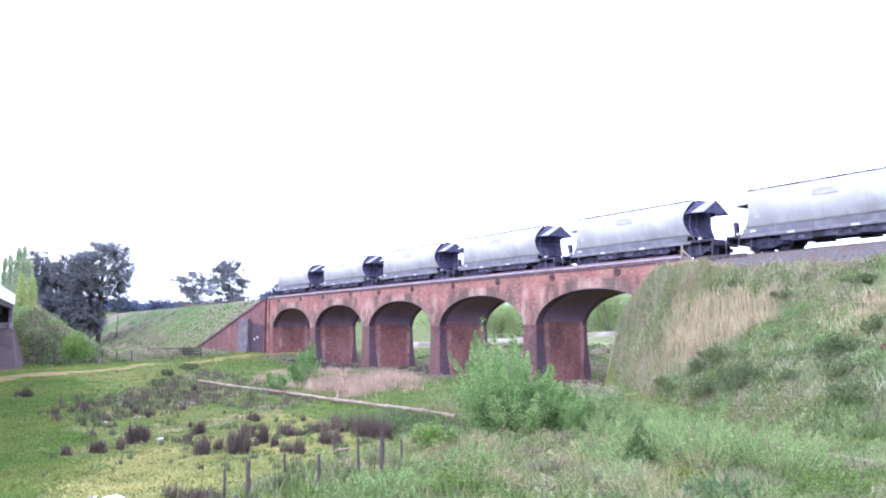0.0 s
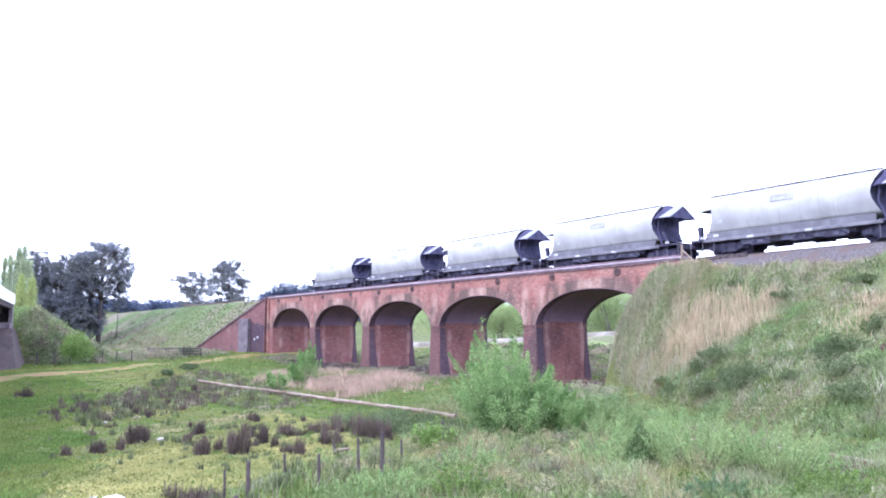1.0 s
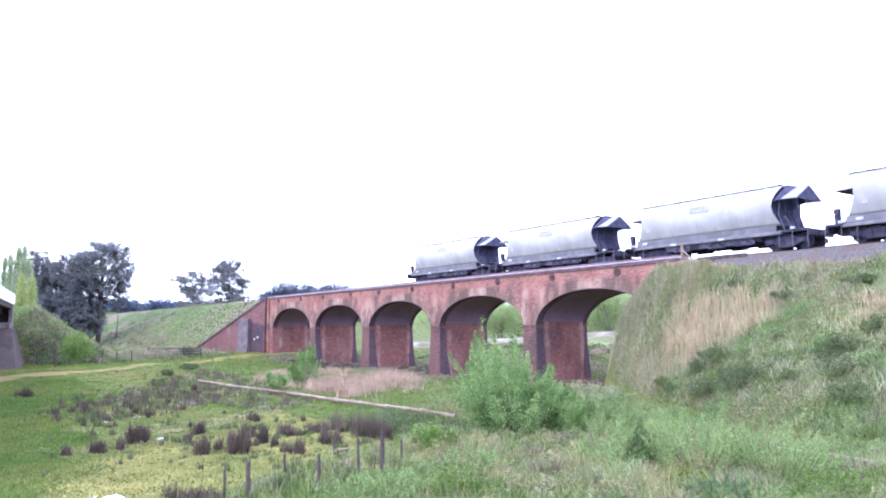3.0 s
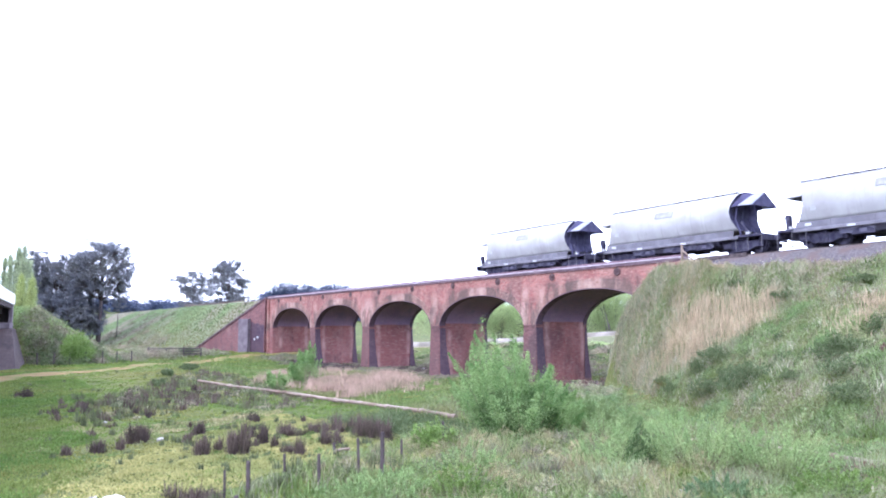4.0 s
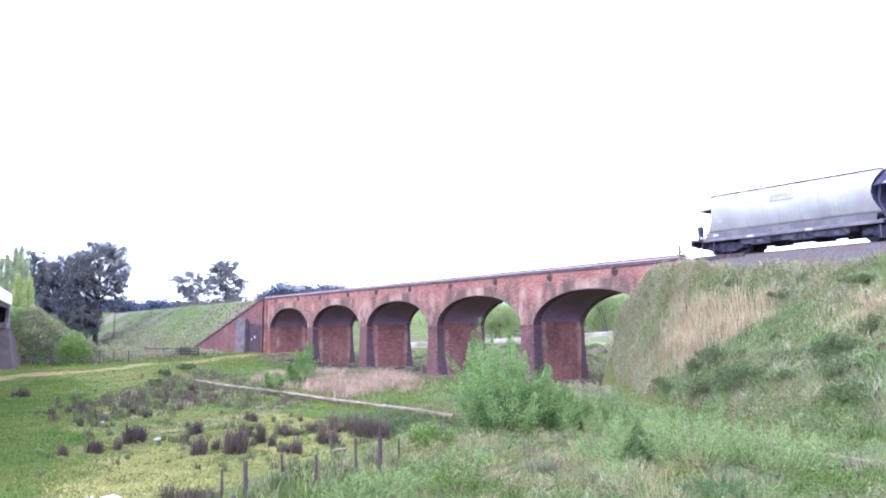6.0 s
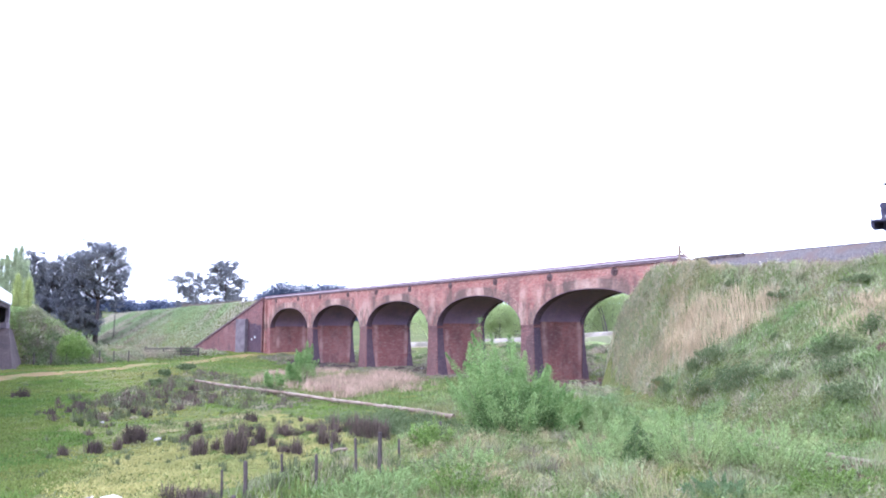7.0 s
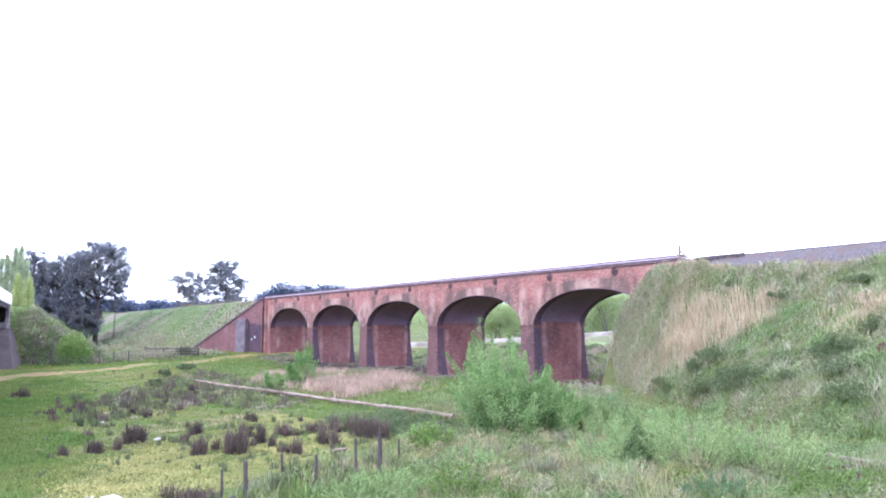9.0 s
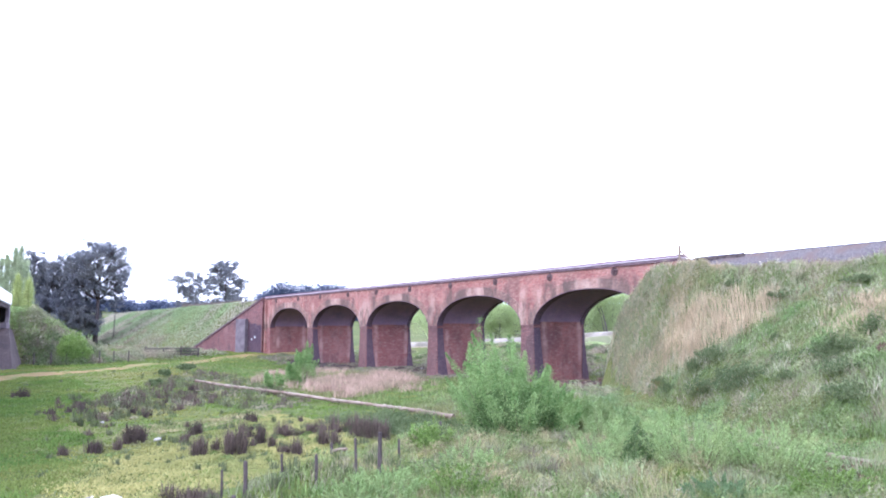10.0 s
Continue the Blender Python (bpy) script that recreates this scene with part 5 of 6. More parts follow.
tagged(blades("dry_reeds", scatter(3600, 33.5, 40.5, -5.2, -2.0, 0.6, on_east), 0.5, 0.03, 0.6, GRASS_DRY), "pale dry grass at the end of the bank", "grass", kind="stuff")
tagged(blades("dry_reeds", scatter(1400, 49.5, 53, -6.6, -4.6, 0.5, on_east), 0.6, 0.03, 0.6, GRASS_DRY), "pale dry grass on the railway bank", "grass", kind="stuff")
tagged(blades("dry_sedge", scatter(34000, 7, 30, -17, -2, 0.4, lambda x, y: within(SEDGE_BED, x + 1.5 * np.sin(y * 1.3), y + np.sin(x * 1.9)) & (lumps(x * 2.1, y * 2.1) > -0.06)), 0.6, 0.036, 0.7, SEDGE), "pinkish dry sedge on the river flat", "grass", kind="stuff")

tagged(blades("dry_grass", scatter(4200, 32.8, 37.6, -5.4, -2.2, 0.5, on_east), 0.45, 0.024, 0.7, GRASS_DRY), "pale dry grass hanging over the end of the bank", "grass", kind="stuff")
mounds("undergrowth", "green growth on the nose of the bank", scatter(52, 35.2, 39.0, -3.9, -1.6, 0.0, on_east), 0.45, 0.3, 240, (0.09, 0.028), HERB_PALE)
mounds("undergrowth", "rank growth round the toe of the bank", scatter(60, 32.2, 36.5, -6.0, -1.2), 0.5, 0.5, 200, (0.11, 0.03), SCRUB_BROWN)
mounds("undergrowth", "green growth round the toe of the bank", scatter(60, 32.4, 38.5, -7.5, -2.0), 0.5, 0.4, 200, (0.1, 0.03), BANK_GRASS)
mounds("undergrowth", "tan dead grass along the top of the bank", scatter(16, 38.6, 42.2, -1.7, -1.2), 0.4, 0.2, 160, (0.14, 0.016), GRASS_DRY)

tagged(blades("grass_tufts", scatter(16000, 42.5, 61, -9.5, -1.6, 0.0, lambda x, y: on_east(x, y) & (lumps(x * 1.4, y * 1.7) > 0.03)), 0.28, 0.034, 0.9, SCRUB_BRIGHT), "bright green grass tufts in patches on the railway bank", "grass", kind="stuff")
tagged(blades("grass_tufts", scatter(9000, 34.5, 40.5, -5.0, -1.4, 0.0, lambda x, y: on_east(x, y) & (lumps(x * 1.9, y * 1.9) > -0.02)), 0.26, 0.03, 0.9, HERB_PALE), "fresh green grass tufts round the end of the bank", "grass", kind="stuff")

# tufts of longer grass all over the bank and at its foot
for n, tall, material, text in ((15000, 0.42, HERB_PALE, "fresh green grass tufts on the railway bank"), (8500, 0.46, BANK_PALE, "pale grass tufts on the railway bank"), (9000, 0.36, GRASS_DARK, "dark green grass tufts on the railway bank")):
    tagged(blades("grass_tufts", scatter(n, 36, 61, -14, -1.4, 0.17, on_east), tall, 0.024, 0.8, material), text, "grass", kind="stuff")
for n, tall, material, text in ((9000, 0.45, STRAW, "straw coloured grass tufts in the meadow"), (12000, 0.42, GRASS_DARK, "dark green grass tufts in the meadow"), (9000, 0.4, HERB_LIGHT, "light green grass tufts in the meadow")):
    tagged(blades("grass_tufts", scatter(n, 43, 60, -28, -12, 0.15, right_meadow), tall, 0.018, 0.8, material), text, "grass", kind="stuff")

# rush clumps in the pasture
label = "dark brown rush clump in the pasture"
for x, y, r, h in ((38.6, -29.5, 0.41, 0.85), (40.3, -31.0, 0.26, 0.48), (40.1, -30.4, 0.15, 0.41), (40.1, -31.9, 0.16, 0.44), (40.6, -28.5, 0.17, 0.49), (37.9, -27.3, 0.27, 0.56), (43.1, -28.9, 0.16, 0.65),
                   (43.2, -28.7, 0.13, 0.6), (42.8, -28.2, 0.12, 0.45), (43.7, -28.1, 0.17, 0.95), (43.7, -27.7, 0.19, 1.0), (35.6, -24.2, 0.22, 0.46), (42.0, -26.5, 0.21, 0.74), (19.9, -31.0, 0.44, 0.54)):
    tuft("rush_clump", label, x, y, r * 0.95, h * 1.05, RUSH if r > 0.2 else RUSH_BROWN, int(520 * r / 0.3), 0.3, 0.018, group="rush clumps")
label = "tall brown rush clump towards the fence"
for x, y, r, h in ((43.2, -26.6, 0.15, 0.47), (40.6, -25.1, 0.28, 0.61), (44.6, -26.8, 0.15, 0.38), (45.0, -26.6, 0.13, 0.64), (41.1, -24.4, 0.32, 0.48), (44.0, -25.3, 0.14, 0.7), (44.4, -25.1, 0.15, 0.69),
                   (43.3, -23.8, 0.19, 0.68), (43.4, -23.4, 0.21, 0.8), (43.3, -22.8, 0.23, 0.71), (25.9, -22.7, 0.22, 0.47)):
    tuft("rush_clump", label, x, y, r * 0.95, h * 1.05, RUSH_BROWN, int(520 * r / 0.3), 0.3, 0.018, group="rush clumps")
for k in range(95):
    u = RNG.uniform(0, 1)
    x, y = 32.0 - 9 * u + RNG.normal(0, 1.8), -30.0 + 6.0 * u + RNG.normal(0, 1.2)
    tuft("rush_clump", "small brown rush clump in the pasture", x, y, RNG.uniform(0.1, 0.24), RNG.uniform(0.28, 0.55), (RUSH, RUSH_BROWN, RUSH_GREEN)[k % 3], 95, 0.35, 0.026, "rush clumps")
for k in range(22):
    x, y = RNG.uniform(34.5, 44.5), RNG.uniform(-27.5, -21.5)
    tuft("rush_clump", "brown rush clump near the fence", x, y, RNG.uniform(0.06, 0.14), RNG.uniform(0.25, 0.45), (RUSH_BROWN, RUSH, RUSH_GREEN)[k % 3], 120, 0.35, 0.02, "rush clumps")
for k in range(7):
    x, y = RNG.uniform(40.5, 44.5), RNG.uniform(-24.0, -21.8)
    tuft("rush_clump", "brown rush clump near the fence", x, y, RNG.uniform(0.16, 0.26), RNG.uniform(0.6, 0.85), RUSH_BROWN, 200, 0.35, 0.02, "rush clumps")
for x, y, h in ((49.0, -31.1, 0.4), (49.4, -30.9, 0.45), (49.7, -30.5, 0.35), (49.2, -30.6, 0.3)):
    tuft("rush_clump", "brown rush clump at the foot of the fence", x, y, 0.2, h, RUSH_BROWN, 200, 0.35, 0.018, "rush clumps")
for x, y, h in ((49.3, -29.0, 0.4), (48.6, -28.3, 0.55), (49.2, -27.5, 0.6), (48.7, -27.0, 0.5), (47.4, -26.4, 0.55), (48.2, -26.0, 0.6), (48.8, -25.7, 0.5), (47.2, -25.2, 0.6), (49.9, -30.6, 0.35), (50.4, -30.0, 0.4),
                (48.3, -27.6, 0.45), (49.5, -26.2, 0.55)):
    tuft("weed", "dark twiggy weed beside the fence", x, y, 0.16, h, RUSH_GREEN, 150, 0.5, 0.02, "weeds by the fence", "weed")
for k in range(36):
    x, y = RNG.uniform(47.5, 58), RNG.uniform(-24.0, -13.5)
    tuft("grass_tussock", "olive grass tussock with straw tips", x, y, RNG.uniform(0.3, 0.55), RNG.uniform(0.45, 0.75), (GRASS_OLIVE, STRAW, BANK_GRASS)[k % 3], 300, 1.0, 0.018, "grass tussocks", "tussock")

for k in range(30):
    x, y = RNG.uniform(46.5, 52.5), RNG.uniform(-24.5, -17.8)
    tuft("grass_tussock", "brownish grass tussock with straw tips in the meadow", x, y, RNG.uniform(0.2, 0.36), RNG.uniform(0.5, 0.75), (STRAW, GRASS_OLIVE, SCRUB_BROWN)[k % 3], 300, 0.9, 0.014, "grass tussocks", "tussock")

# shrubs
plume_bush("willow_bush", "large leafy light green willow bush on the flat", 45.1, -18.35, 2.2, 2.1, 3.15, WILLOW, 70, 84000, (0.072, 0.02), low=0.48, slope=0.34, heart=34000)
shrub("willow_bush", "tall spire of a light green willow", 42.2, -17.9, 0.9, 0.9, 3.9, WILLOW, 30, 8000, (0.09, 0.028), 0.08)
plume_bush("willow_bush", "leafy light green willow beside the pier", 46.7, -16.4, 1.5, 1.25, 1.5, HERB_PALE, 48, 34000, (0.06, 0.017))
shrub("bright_shrub", "low yellow-green shrub by the fence", 46.4, -23.0, 0.8, 0.8, 1.1, SCRUB_BRIGHT, 40, 3600, (0.09, 0.04), 0.1)
plume_bush("young_willow", "young light green willow among dry sedge", 19.2, -14.7, 0.9, 0.9, 2.7, WILLOW, 26, 9000, (0.12, 0.04), slope=-0.25)
plume_bush("young_willow", "small light green willow among dry sedge", 22.4, -18.0, 0.6, 0.6, 1.5, WILLOW, 18, 5000, (0.1, 0.035))
for x, y, rx, h, m, n in ((50.8, -18.8, 1.3, 1.1, HERB_LIGHT, 5200), (53.0, -19.2, 1.5, 1.5, HERB_LIGHT, 8000), (54.8, -18.6, 1.2, 1.3, HERB_LIGHT, 6000), (48.6, -18.0, 1.0, 1.0, HERB_LIGHT, 3500),
                          (51.4, -21.0, 1.0, 0.9, HERB_LIGHT, 3500), (55.3, -21.5, 0.8, 0.55, SCRUB_BLUE, 4200), (56.6, -19.6, 0.9, 0.7, SCRUB_BRIGHT, 3000), (50.0, -24.2, 0.9, 0.7, HERB_LIGHT, 2600), (51.2, -28.0, 0.7, 0.55, HERB_LIGHT, 3600), (50.9, -27.0, 0.9, 0.7, HERB_LIGHT, 4000), (51.6, -25.6, 0.9, 0.6, SCRUB_BRIGHT, 3600)):
    plume_bush("leafy_herb", "thick light green leafy growth in the meadow", x, y, rx, rx, h * 1.2, m, 64, int(n * 3.6), (0.052, 0.014), "leafy growth", "shrub", 0.3)
for x, y, rx, h in ((43.2, -6.2, 0.8, 0.9), (44.6, -6.6, 0.9, 0.8), (46.0, -7.2, 0.9, 1.0), (47.4, -7.9, 0.9, 0.8), (50.0, -7.4, 0.8, 1.0), (50.9, -8.4, 0.9, 1.0), (43.6, -6.9, 0.9, 0.8), (45.0, -7.4, 0.9, 0.9), (46.3, -8.0, 1.0, 0.9), (47.9, -8.8, 1.0, 0.9), (49.0, -9.0, 0.8, 0.7), (50.3, -8.1, 0.9, 1.0), (51.5, -9.3, 0.9, 0.9), (52.7, -10.5, 0.8, 0.8),
                    (42.2, -6.2, 0.7, 0.6), (40.9, -5.4, 0.6, 0.6), (46.6, -5.4, 0.4, 0.5), (42.5, -2.9, 0.7, 0.5), (45.5, -2.9, 0.8, 0.5), (48.7, -3.2, 0.7, 0.5), (51.0, -4.2, 0.6, 0.6), (51.8, -6.8, 0.7, 0.8)):
    k = RNG.uniform(0.6, 1.25)
    shrub("scrub", "dark green scrub on the railway bank", x + RNG.normal(0, 0.3), y + RNG.normal(0, 0.35), rx * k, rx * k * 0.9, h * RNG.uniform(0.6, 1.2), SCRUB, 30, int(2600 * k), (0.075, 0.03), 0.16, 0.05, "scrub on the bank")
for x, y, m, label in ((44.9, -7.9, GORSE, "gorse with dull yellow flowers on the bank"), (40.9, -5.9, GORSE, "gorse with dull yellow flowers on the bank"), (55.2, -17.4, BRACKEN, "reddish dead bracken in the meadow"),
                       (55.7, -16.6, BRACKEN, "reddish dead bracken in the meadow"), (56.3, -17.8, BRACKEN, "reddish dead bracken in the meadow"), (52.8, -8.6, BRACKEN, "reddish dead bracken on the bank"), (46.0, -15.6, BRACKEN, "reddish dead bracken in the meadow")):
    shrub("gorse" if m is GORSE else "bracken", label, x, y, 0.5, 0.5, 0.45, m, 24, 900, (0.08, 0.04), 0.1, 0.1)
shrub("dark_shrub", "small dark green shrub in the meadow", 52.0, -20.2, 0.45, 0.45, 1.35, SHADE_LEAF, 36, 5000, (0.06, 0.026), 0.1, 0.05)
for x, y, r in ((4.9, -18.2, 1.0), (3.4, -17.4, 0.8), (11.4, -21.4, 0.6), (17.7, -23.6, 0.6)):
    shrub("bramble", "low dark green bramble in the pasture", x, y, r, r * 0.7, 0.55, SCRUB, 30, 1400, (0.13, 0.06), 0.12, 0.05, "brambles")
u = RNG.uniform(0, 1, 90)
verge = np.column_stack([-16.8 - 6.5 * u + RNG.normal(0, 1.2, 90), -20.8 + 11 * u + RNG.normal(0, 1.0, 90)])
mounds("undergrowth", "grey-green rough growth below the far embankment", verge[:50], 0.9, 0.8, 240, (0.16, 0.06), GRASS_OLIVE)
mounds("undergrowth", "brown rough growth below the far embankment", verge[50:], 0.8, 0.7, 240, (0.16, 0.06), SCRUB_BROWN)
shrub("bramble", "dark green bramble against the old timber fence", -21.6, -10.6, 1.5, 1.2, 1.1, SCRUB, 40, 5000, (0.13, 0.06), 0.12, 0.05, "brambles")
shrub("round_bush", "bright green round bush at the foot of the road bank", -10.4, -23.6, 1.4, 1.4, 3.4, SCRUB_BRIGHT, 60, 16000, (0.13, 0.06), 0.2, 0.05)
mounds("undergrowth", "brown scrub on the road bank", scatter(44, -15.2, -9.8, -28.0, -21.5), 0.8, 0.7, 260, (0.16, 0.05), SCRUB_BROWN)
mounds("undergrowth", "olive scrub on the road bank", scatter(40, -16, -9.5, -27.2, -20.5), 0.8, 0.6, 180, (0.2, 0.05), GRASS_OLIVE)
mounds("undergrowth", "dark scrub at the foot of the road bank", scatter(34, -14, -8.5, -27, -20.5), 0.9, 0.8, 220, (0.18, 0.07), SCRUB)
mounds("undergrowth", "purplish brown heath on the far embankment", scatter(34, -80, -54, -12, -2), 0.9, 0.45, 90, (0.3, 0.06), SCRUB_BROWN)
mounds("undergrowth", "green grass over the road bank", scatter(120, -21, -12.6, -31, -23.0), 0.9, 0.5, 220, (0.2, 0.05), HERB_PALE)
mounds("undergrowth", "grey-green scrub at the foot of the embankment", scatter(110, -60, -20, -13, -6), 1.0, 0.6, 160, (0.22, 0.08), GRASS_OLIVE)

# trees behind the banks
gum("gum_tree", "tall dark eucalyptus with a bare lower trunk", -66.4, -11.7, 17.4, 4.4, 19, 46000, bare=0.42, trunk=0.42, lean=0.03, z0=1.5)
gum("gum_tree", "dark dense eucalyptus in a clump", -68.3, -15.0, 15.2, 3.3, 17, 36000, bare=0.2, trunk=0.3, z0=1.5)
gum("gum_tree", "dark dense eucalyptus in a clump", -69.7, -17.6, 14.0, 3.2, 16, 34000, bare=0.2, trunk=0.3, z0=1.5)
gum("gum_tree", "dark dense eucalyptus in a clump", -71.5, -20.4, 15.6, 3.4, 17, 36000, bare=0.22, trunk=0.3, z0=1.5)
for x, y, h in ((-65.5, -16.0, 8.4), (-66.0, -14.4, 8.0), (-67.6, -18.4, 9.0), (-69.4, -20.4, 8.0), (-66.8, -13.0, 6.6)):
    gum("gum_tree", "low dark eucalyptus under taller ones", x, y, h, 2.5, 9, 12000, bare=0.04, trunk=0.2, z0=1.5, group="eucalyptus clump")
gum("gum_tree", "slim dark eucalyptus beside a tall one", -67.0, -8.9, 11.2, 2.0, 8, 8000, bare=0.5, trunk=0.1, lean=0.02, z0=1.5)
for x, y, h, w in ((-52.9, -24.0, 14.4, 1.5), (-53.4, -24.7, 14.2, 1.3), (-54.1, -25.5, 13.2, 1.2), (-54.6, -26.1, 12.6, 1.2), (-52.6, -23.2, 12.2, 1.1)):
    tree("poplar", "slender pale green poplar", x, y, h, w, POPLAR, 90, 15000, (0.14, 0.08), 0.03, 0.16, 2.2, z0=1.5, spire=True, group="poplars")
tree("poplar", "short yellow-green poplar by the road bank", -47.6, -23.4, 9.8, 1.5, POPLAR_YELLOW, 80, 15000, (0.15, 0.08), 0.03, 0.14, 2.0, z0=1.0, spire=True)
tree("poplar", "short yellow-green poplar by the road bank", -48.6, -24.6, 10.6, 1.4, POPLAR_YELLOW, 80, 12000, (0.15, 0.08), 0.03, 0.14, 2.0, z0=1.0, spire=True)
gum("gum_tree", "spreading eucalyptus on the far side of the railway", -141.5, 34.6, 22.4, 5.0, 13, 24000, (0.34, 0.15), 0.4, 0.4)
gum("gum_tree", "flat-topped eucalyptus on the far side of the railway", -166.5, 32.2, 20.0, 5.4, 10, 17000, (0.34, 0.15), 0.56, 0.4)
for x, y, h in ((-150, 34, 11.5), (-158, 33.5, 11.0), (-172, 32.5, 11.5), (-133, 36, 12.0), (-146, 38, 12.5), (-163, 33, 11), (-139, 36, 12)):
    gum("gum_tree", "low dark eucalyptus behind the railway", x, y, h, 4.0, 6, 4800, (0.42, 0.18), 0.4, 0.25)
line = [(-470 + 5.5 * k + RNG.normal(0, 3), 60 + 3.2 * k + RNG.normal(0, 3)) for k in range(34)]
woods("far_woods", "dark belt of skyline trees with blue haze in the leaf colour", line, 8, 10, 900, FAR_GUM, (1.3, 0.8))
line = [(-604 + 2.0 * k + RNG.normal(0, 1.5), 226 + 2.85 * k + RNG.normal(0, 1.5)) for k in range(23)]
woods("far_woods", "dark belt of skyline trees with blue haze in the leaf colour", line, 9, 21, 1500, FAR_GUM, (1.2, 0.8))
for x, y, h, w in ((-31, 32, 6.0, 2.6), (-27.4, 34.8, 6.5, 2.6), (-25.5, 37.5, 6.0, 2.6), (-23.5, 40.4, 7.0, 3.0), (-21.0, 44.0, 7.0, 3.0), (-18.2, 48.2, 7.5, 3.2), (-17, 50, 8.5, 3.2), (-15.7, 51.7, 8.0, 3.2), (-14.5, 53.5, 8.5, 3.2), (-12, 57, 9, 3.5),
                   (-38, 41, 10.5, 3.8), (-33, 47, 11.5, 4.0), (-29, 52, 12.5, 4.0), (-24, 58, 13.0, 4.0), (-19, 64, 13.0, 4.0), (-42, 36, 10.0, 3.4), (-35.2, 44.4, 11.5, 3.2)):
    tree("river_tree", "light green leafy tree beyond the viaduct", x, y, h, w, RIVER_TREE, 34, 12000, (0.17, 0.09), 0.16, 0.16, 0.8, group="trees beyond the viaduct")

for x, y in ((-13.3, 48.4), (-14.4, 49.0)):
    tree("river_tree", "leaning dark tree trunk beside the gravel road", x, y, 7.5, 1.6, RIVER_TREE, 8, 900, (0.3, 0.16), 0.75, 0.13, 0.8, -0.3, "leaning trunks", z0=1.8)

# ---- ways and water beyond the viaduct ----


def ribbon(name, points, width, lift, material, label, category):
    """A strip that follows the ground along points."""
    bm = bmesh.new()
    rows = []
    pts = []
    for (ax, ay), (bx, by) in zip(points, points[1:]):
        n = max(2, int(math.hypot(bx - ax, by - ay) / 1.5))
        pts += [(ax + (bx - ax) * i / n, ay + (by - ay) * i / n) for i in range(n)]
    pts.append(points[-1])
    for i, (x, y) in enumerate(pts):
        (ax, ay), (bx, by) = pts[max(0, i - 1)], pts[min(len(pts) - 1, i + 1)]
        d = math.hypot(bx - ax, by - ay)
        nx, ny = -(by - ay) / d, (bx - ax) / d
        row = []
        for u in (-0.5, -0.25, 0, 0.25, 0.5):
            w = width * (1 + 0.25 * math.sin(i * 0.7) * (1 if u > 0 else -1))
            px, py = x + nx * w * u, y + ny * w * u
            row.append(bm.verts.new((px, py, float(height(px, py)) + lift * (1 - (2 * abs(u)) ** 4 * 1.6))))
        rows.append(row)
    for r, s in zip(rows, rows[1:]):
        for i in range(4):
            bm.faces.new((r[i], s[i], s[i + 1], r[i + 1]))
    return tagged(mesh_ob(name, bm, material, True), label, category, kind="structure")


ribbon("road", TRACK, 2.3, 0.07, DIRT, "worn dirt farm track across the pasture", "track")


def causeway():
    """A pale gravel ramp that climbs away behind the viaduct, with its grassy side."""
    bm, low = bmesh.new(), bmesh.new()
    rows, side = [], []
    for x, y, z in ((-27.5, 15.5, 2.1), (-23.4, 21.2, 2.25), (-16.6, 31.0, 2.74), (-11.7, 38.0, 3.25), (-9.0, 41.8, 3.62), (-6.8, 44.9, 3.85), (-3.0, 50.5, 4.1)):
        d = (-0.82, 0.57)
        rows.append([bm.verts.new((x + d[0] * k, y + d[1] * k, zz)) for k, zz in ((-0.5, z - 0.62), (-0.12, z - 0.2), (0.3, z), (5.0, z), (7.0, z - 1.8))])
        side.append([low.verts.new((x + d[0] * k, y + d[1] * k, zz)) for k, zz in ((-3.0, z - 2.6), (-1.4, z - 1.1 + 0.2 * math.sin(x)), (-0.5, z - 0.56 + 0.08 * math.sin(2.7 * x)))])
    for r, s in zip(rows, rows[1:]):
        for i in range(4):
            bm.faces.new((r[i], s[i], s[i + 1], r[i + 1]))
    for r, s in zip(side, side[1:]):
        for i in range(2):
            low.faces.new((r[i], s[i], s[i + 1], r[i + 1]))
    tagged(mesh_ob("road", bm, PALE_ROAD), "pale gravel road ramp beyond the viaduct", "road", kind="structure")
    tagged(mesh_ob("road_bank", low, GRASS_OLIVE), "rough grassy side of the gravel ramp", "bank", kind="structure")


causeway()


def paling_fence(x0, x1, y):
    """A low brown fence along the top of the embankment."""
    f = new("paling_fence")
    tagged(f, "weathered brown paling fence along the railway", "fence")
    n = int((x1 - x0) / 0.42)
    for i in range(n + 1):
        x = x0 + (x1 - x0) * i / n
        z = float(height(x, y)) - 0.1
        top = z + 1.45 * RNG.uniform(0.8, 1.0) * (1 - 0.25 * i / n)
        part("post" if i % 6 == 0 else "paling", box(x - 0.07, x + 0.07, y - 0.05 if i % 6 == 0 else y - 0.02, y + 0.05 if i % 6 == 0 else y + 0.02, z, top), RUSTY_WOOD, f)
    for k in (0.45, 0.9):
        part("fence_rail", box(x0, x1, y + 0.022, y + 0.07, 7.5 + k, 7.62 + k), RUSTY_WOOD, f)


paling_fence(-80.0, -49.0, 5.6)


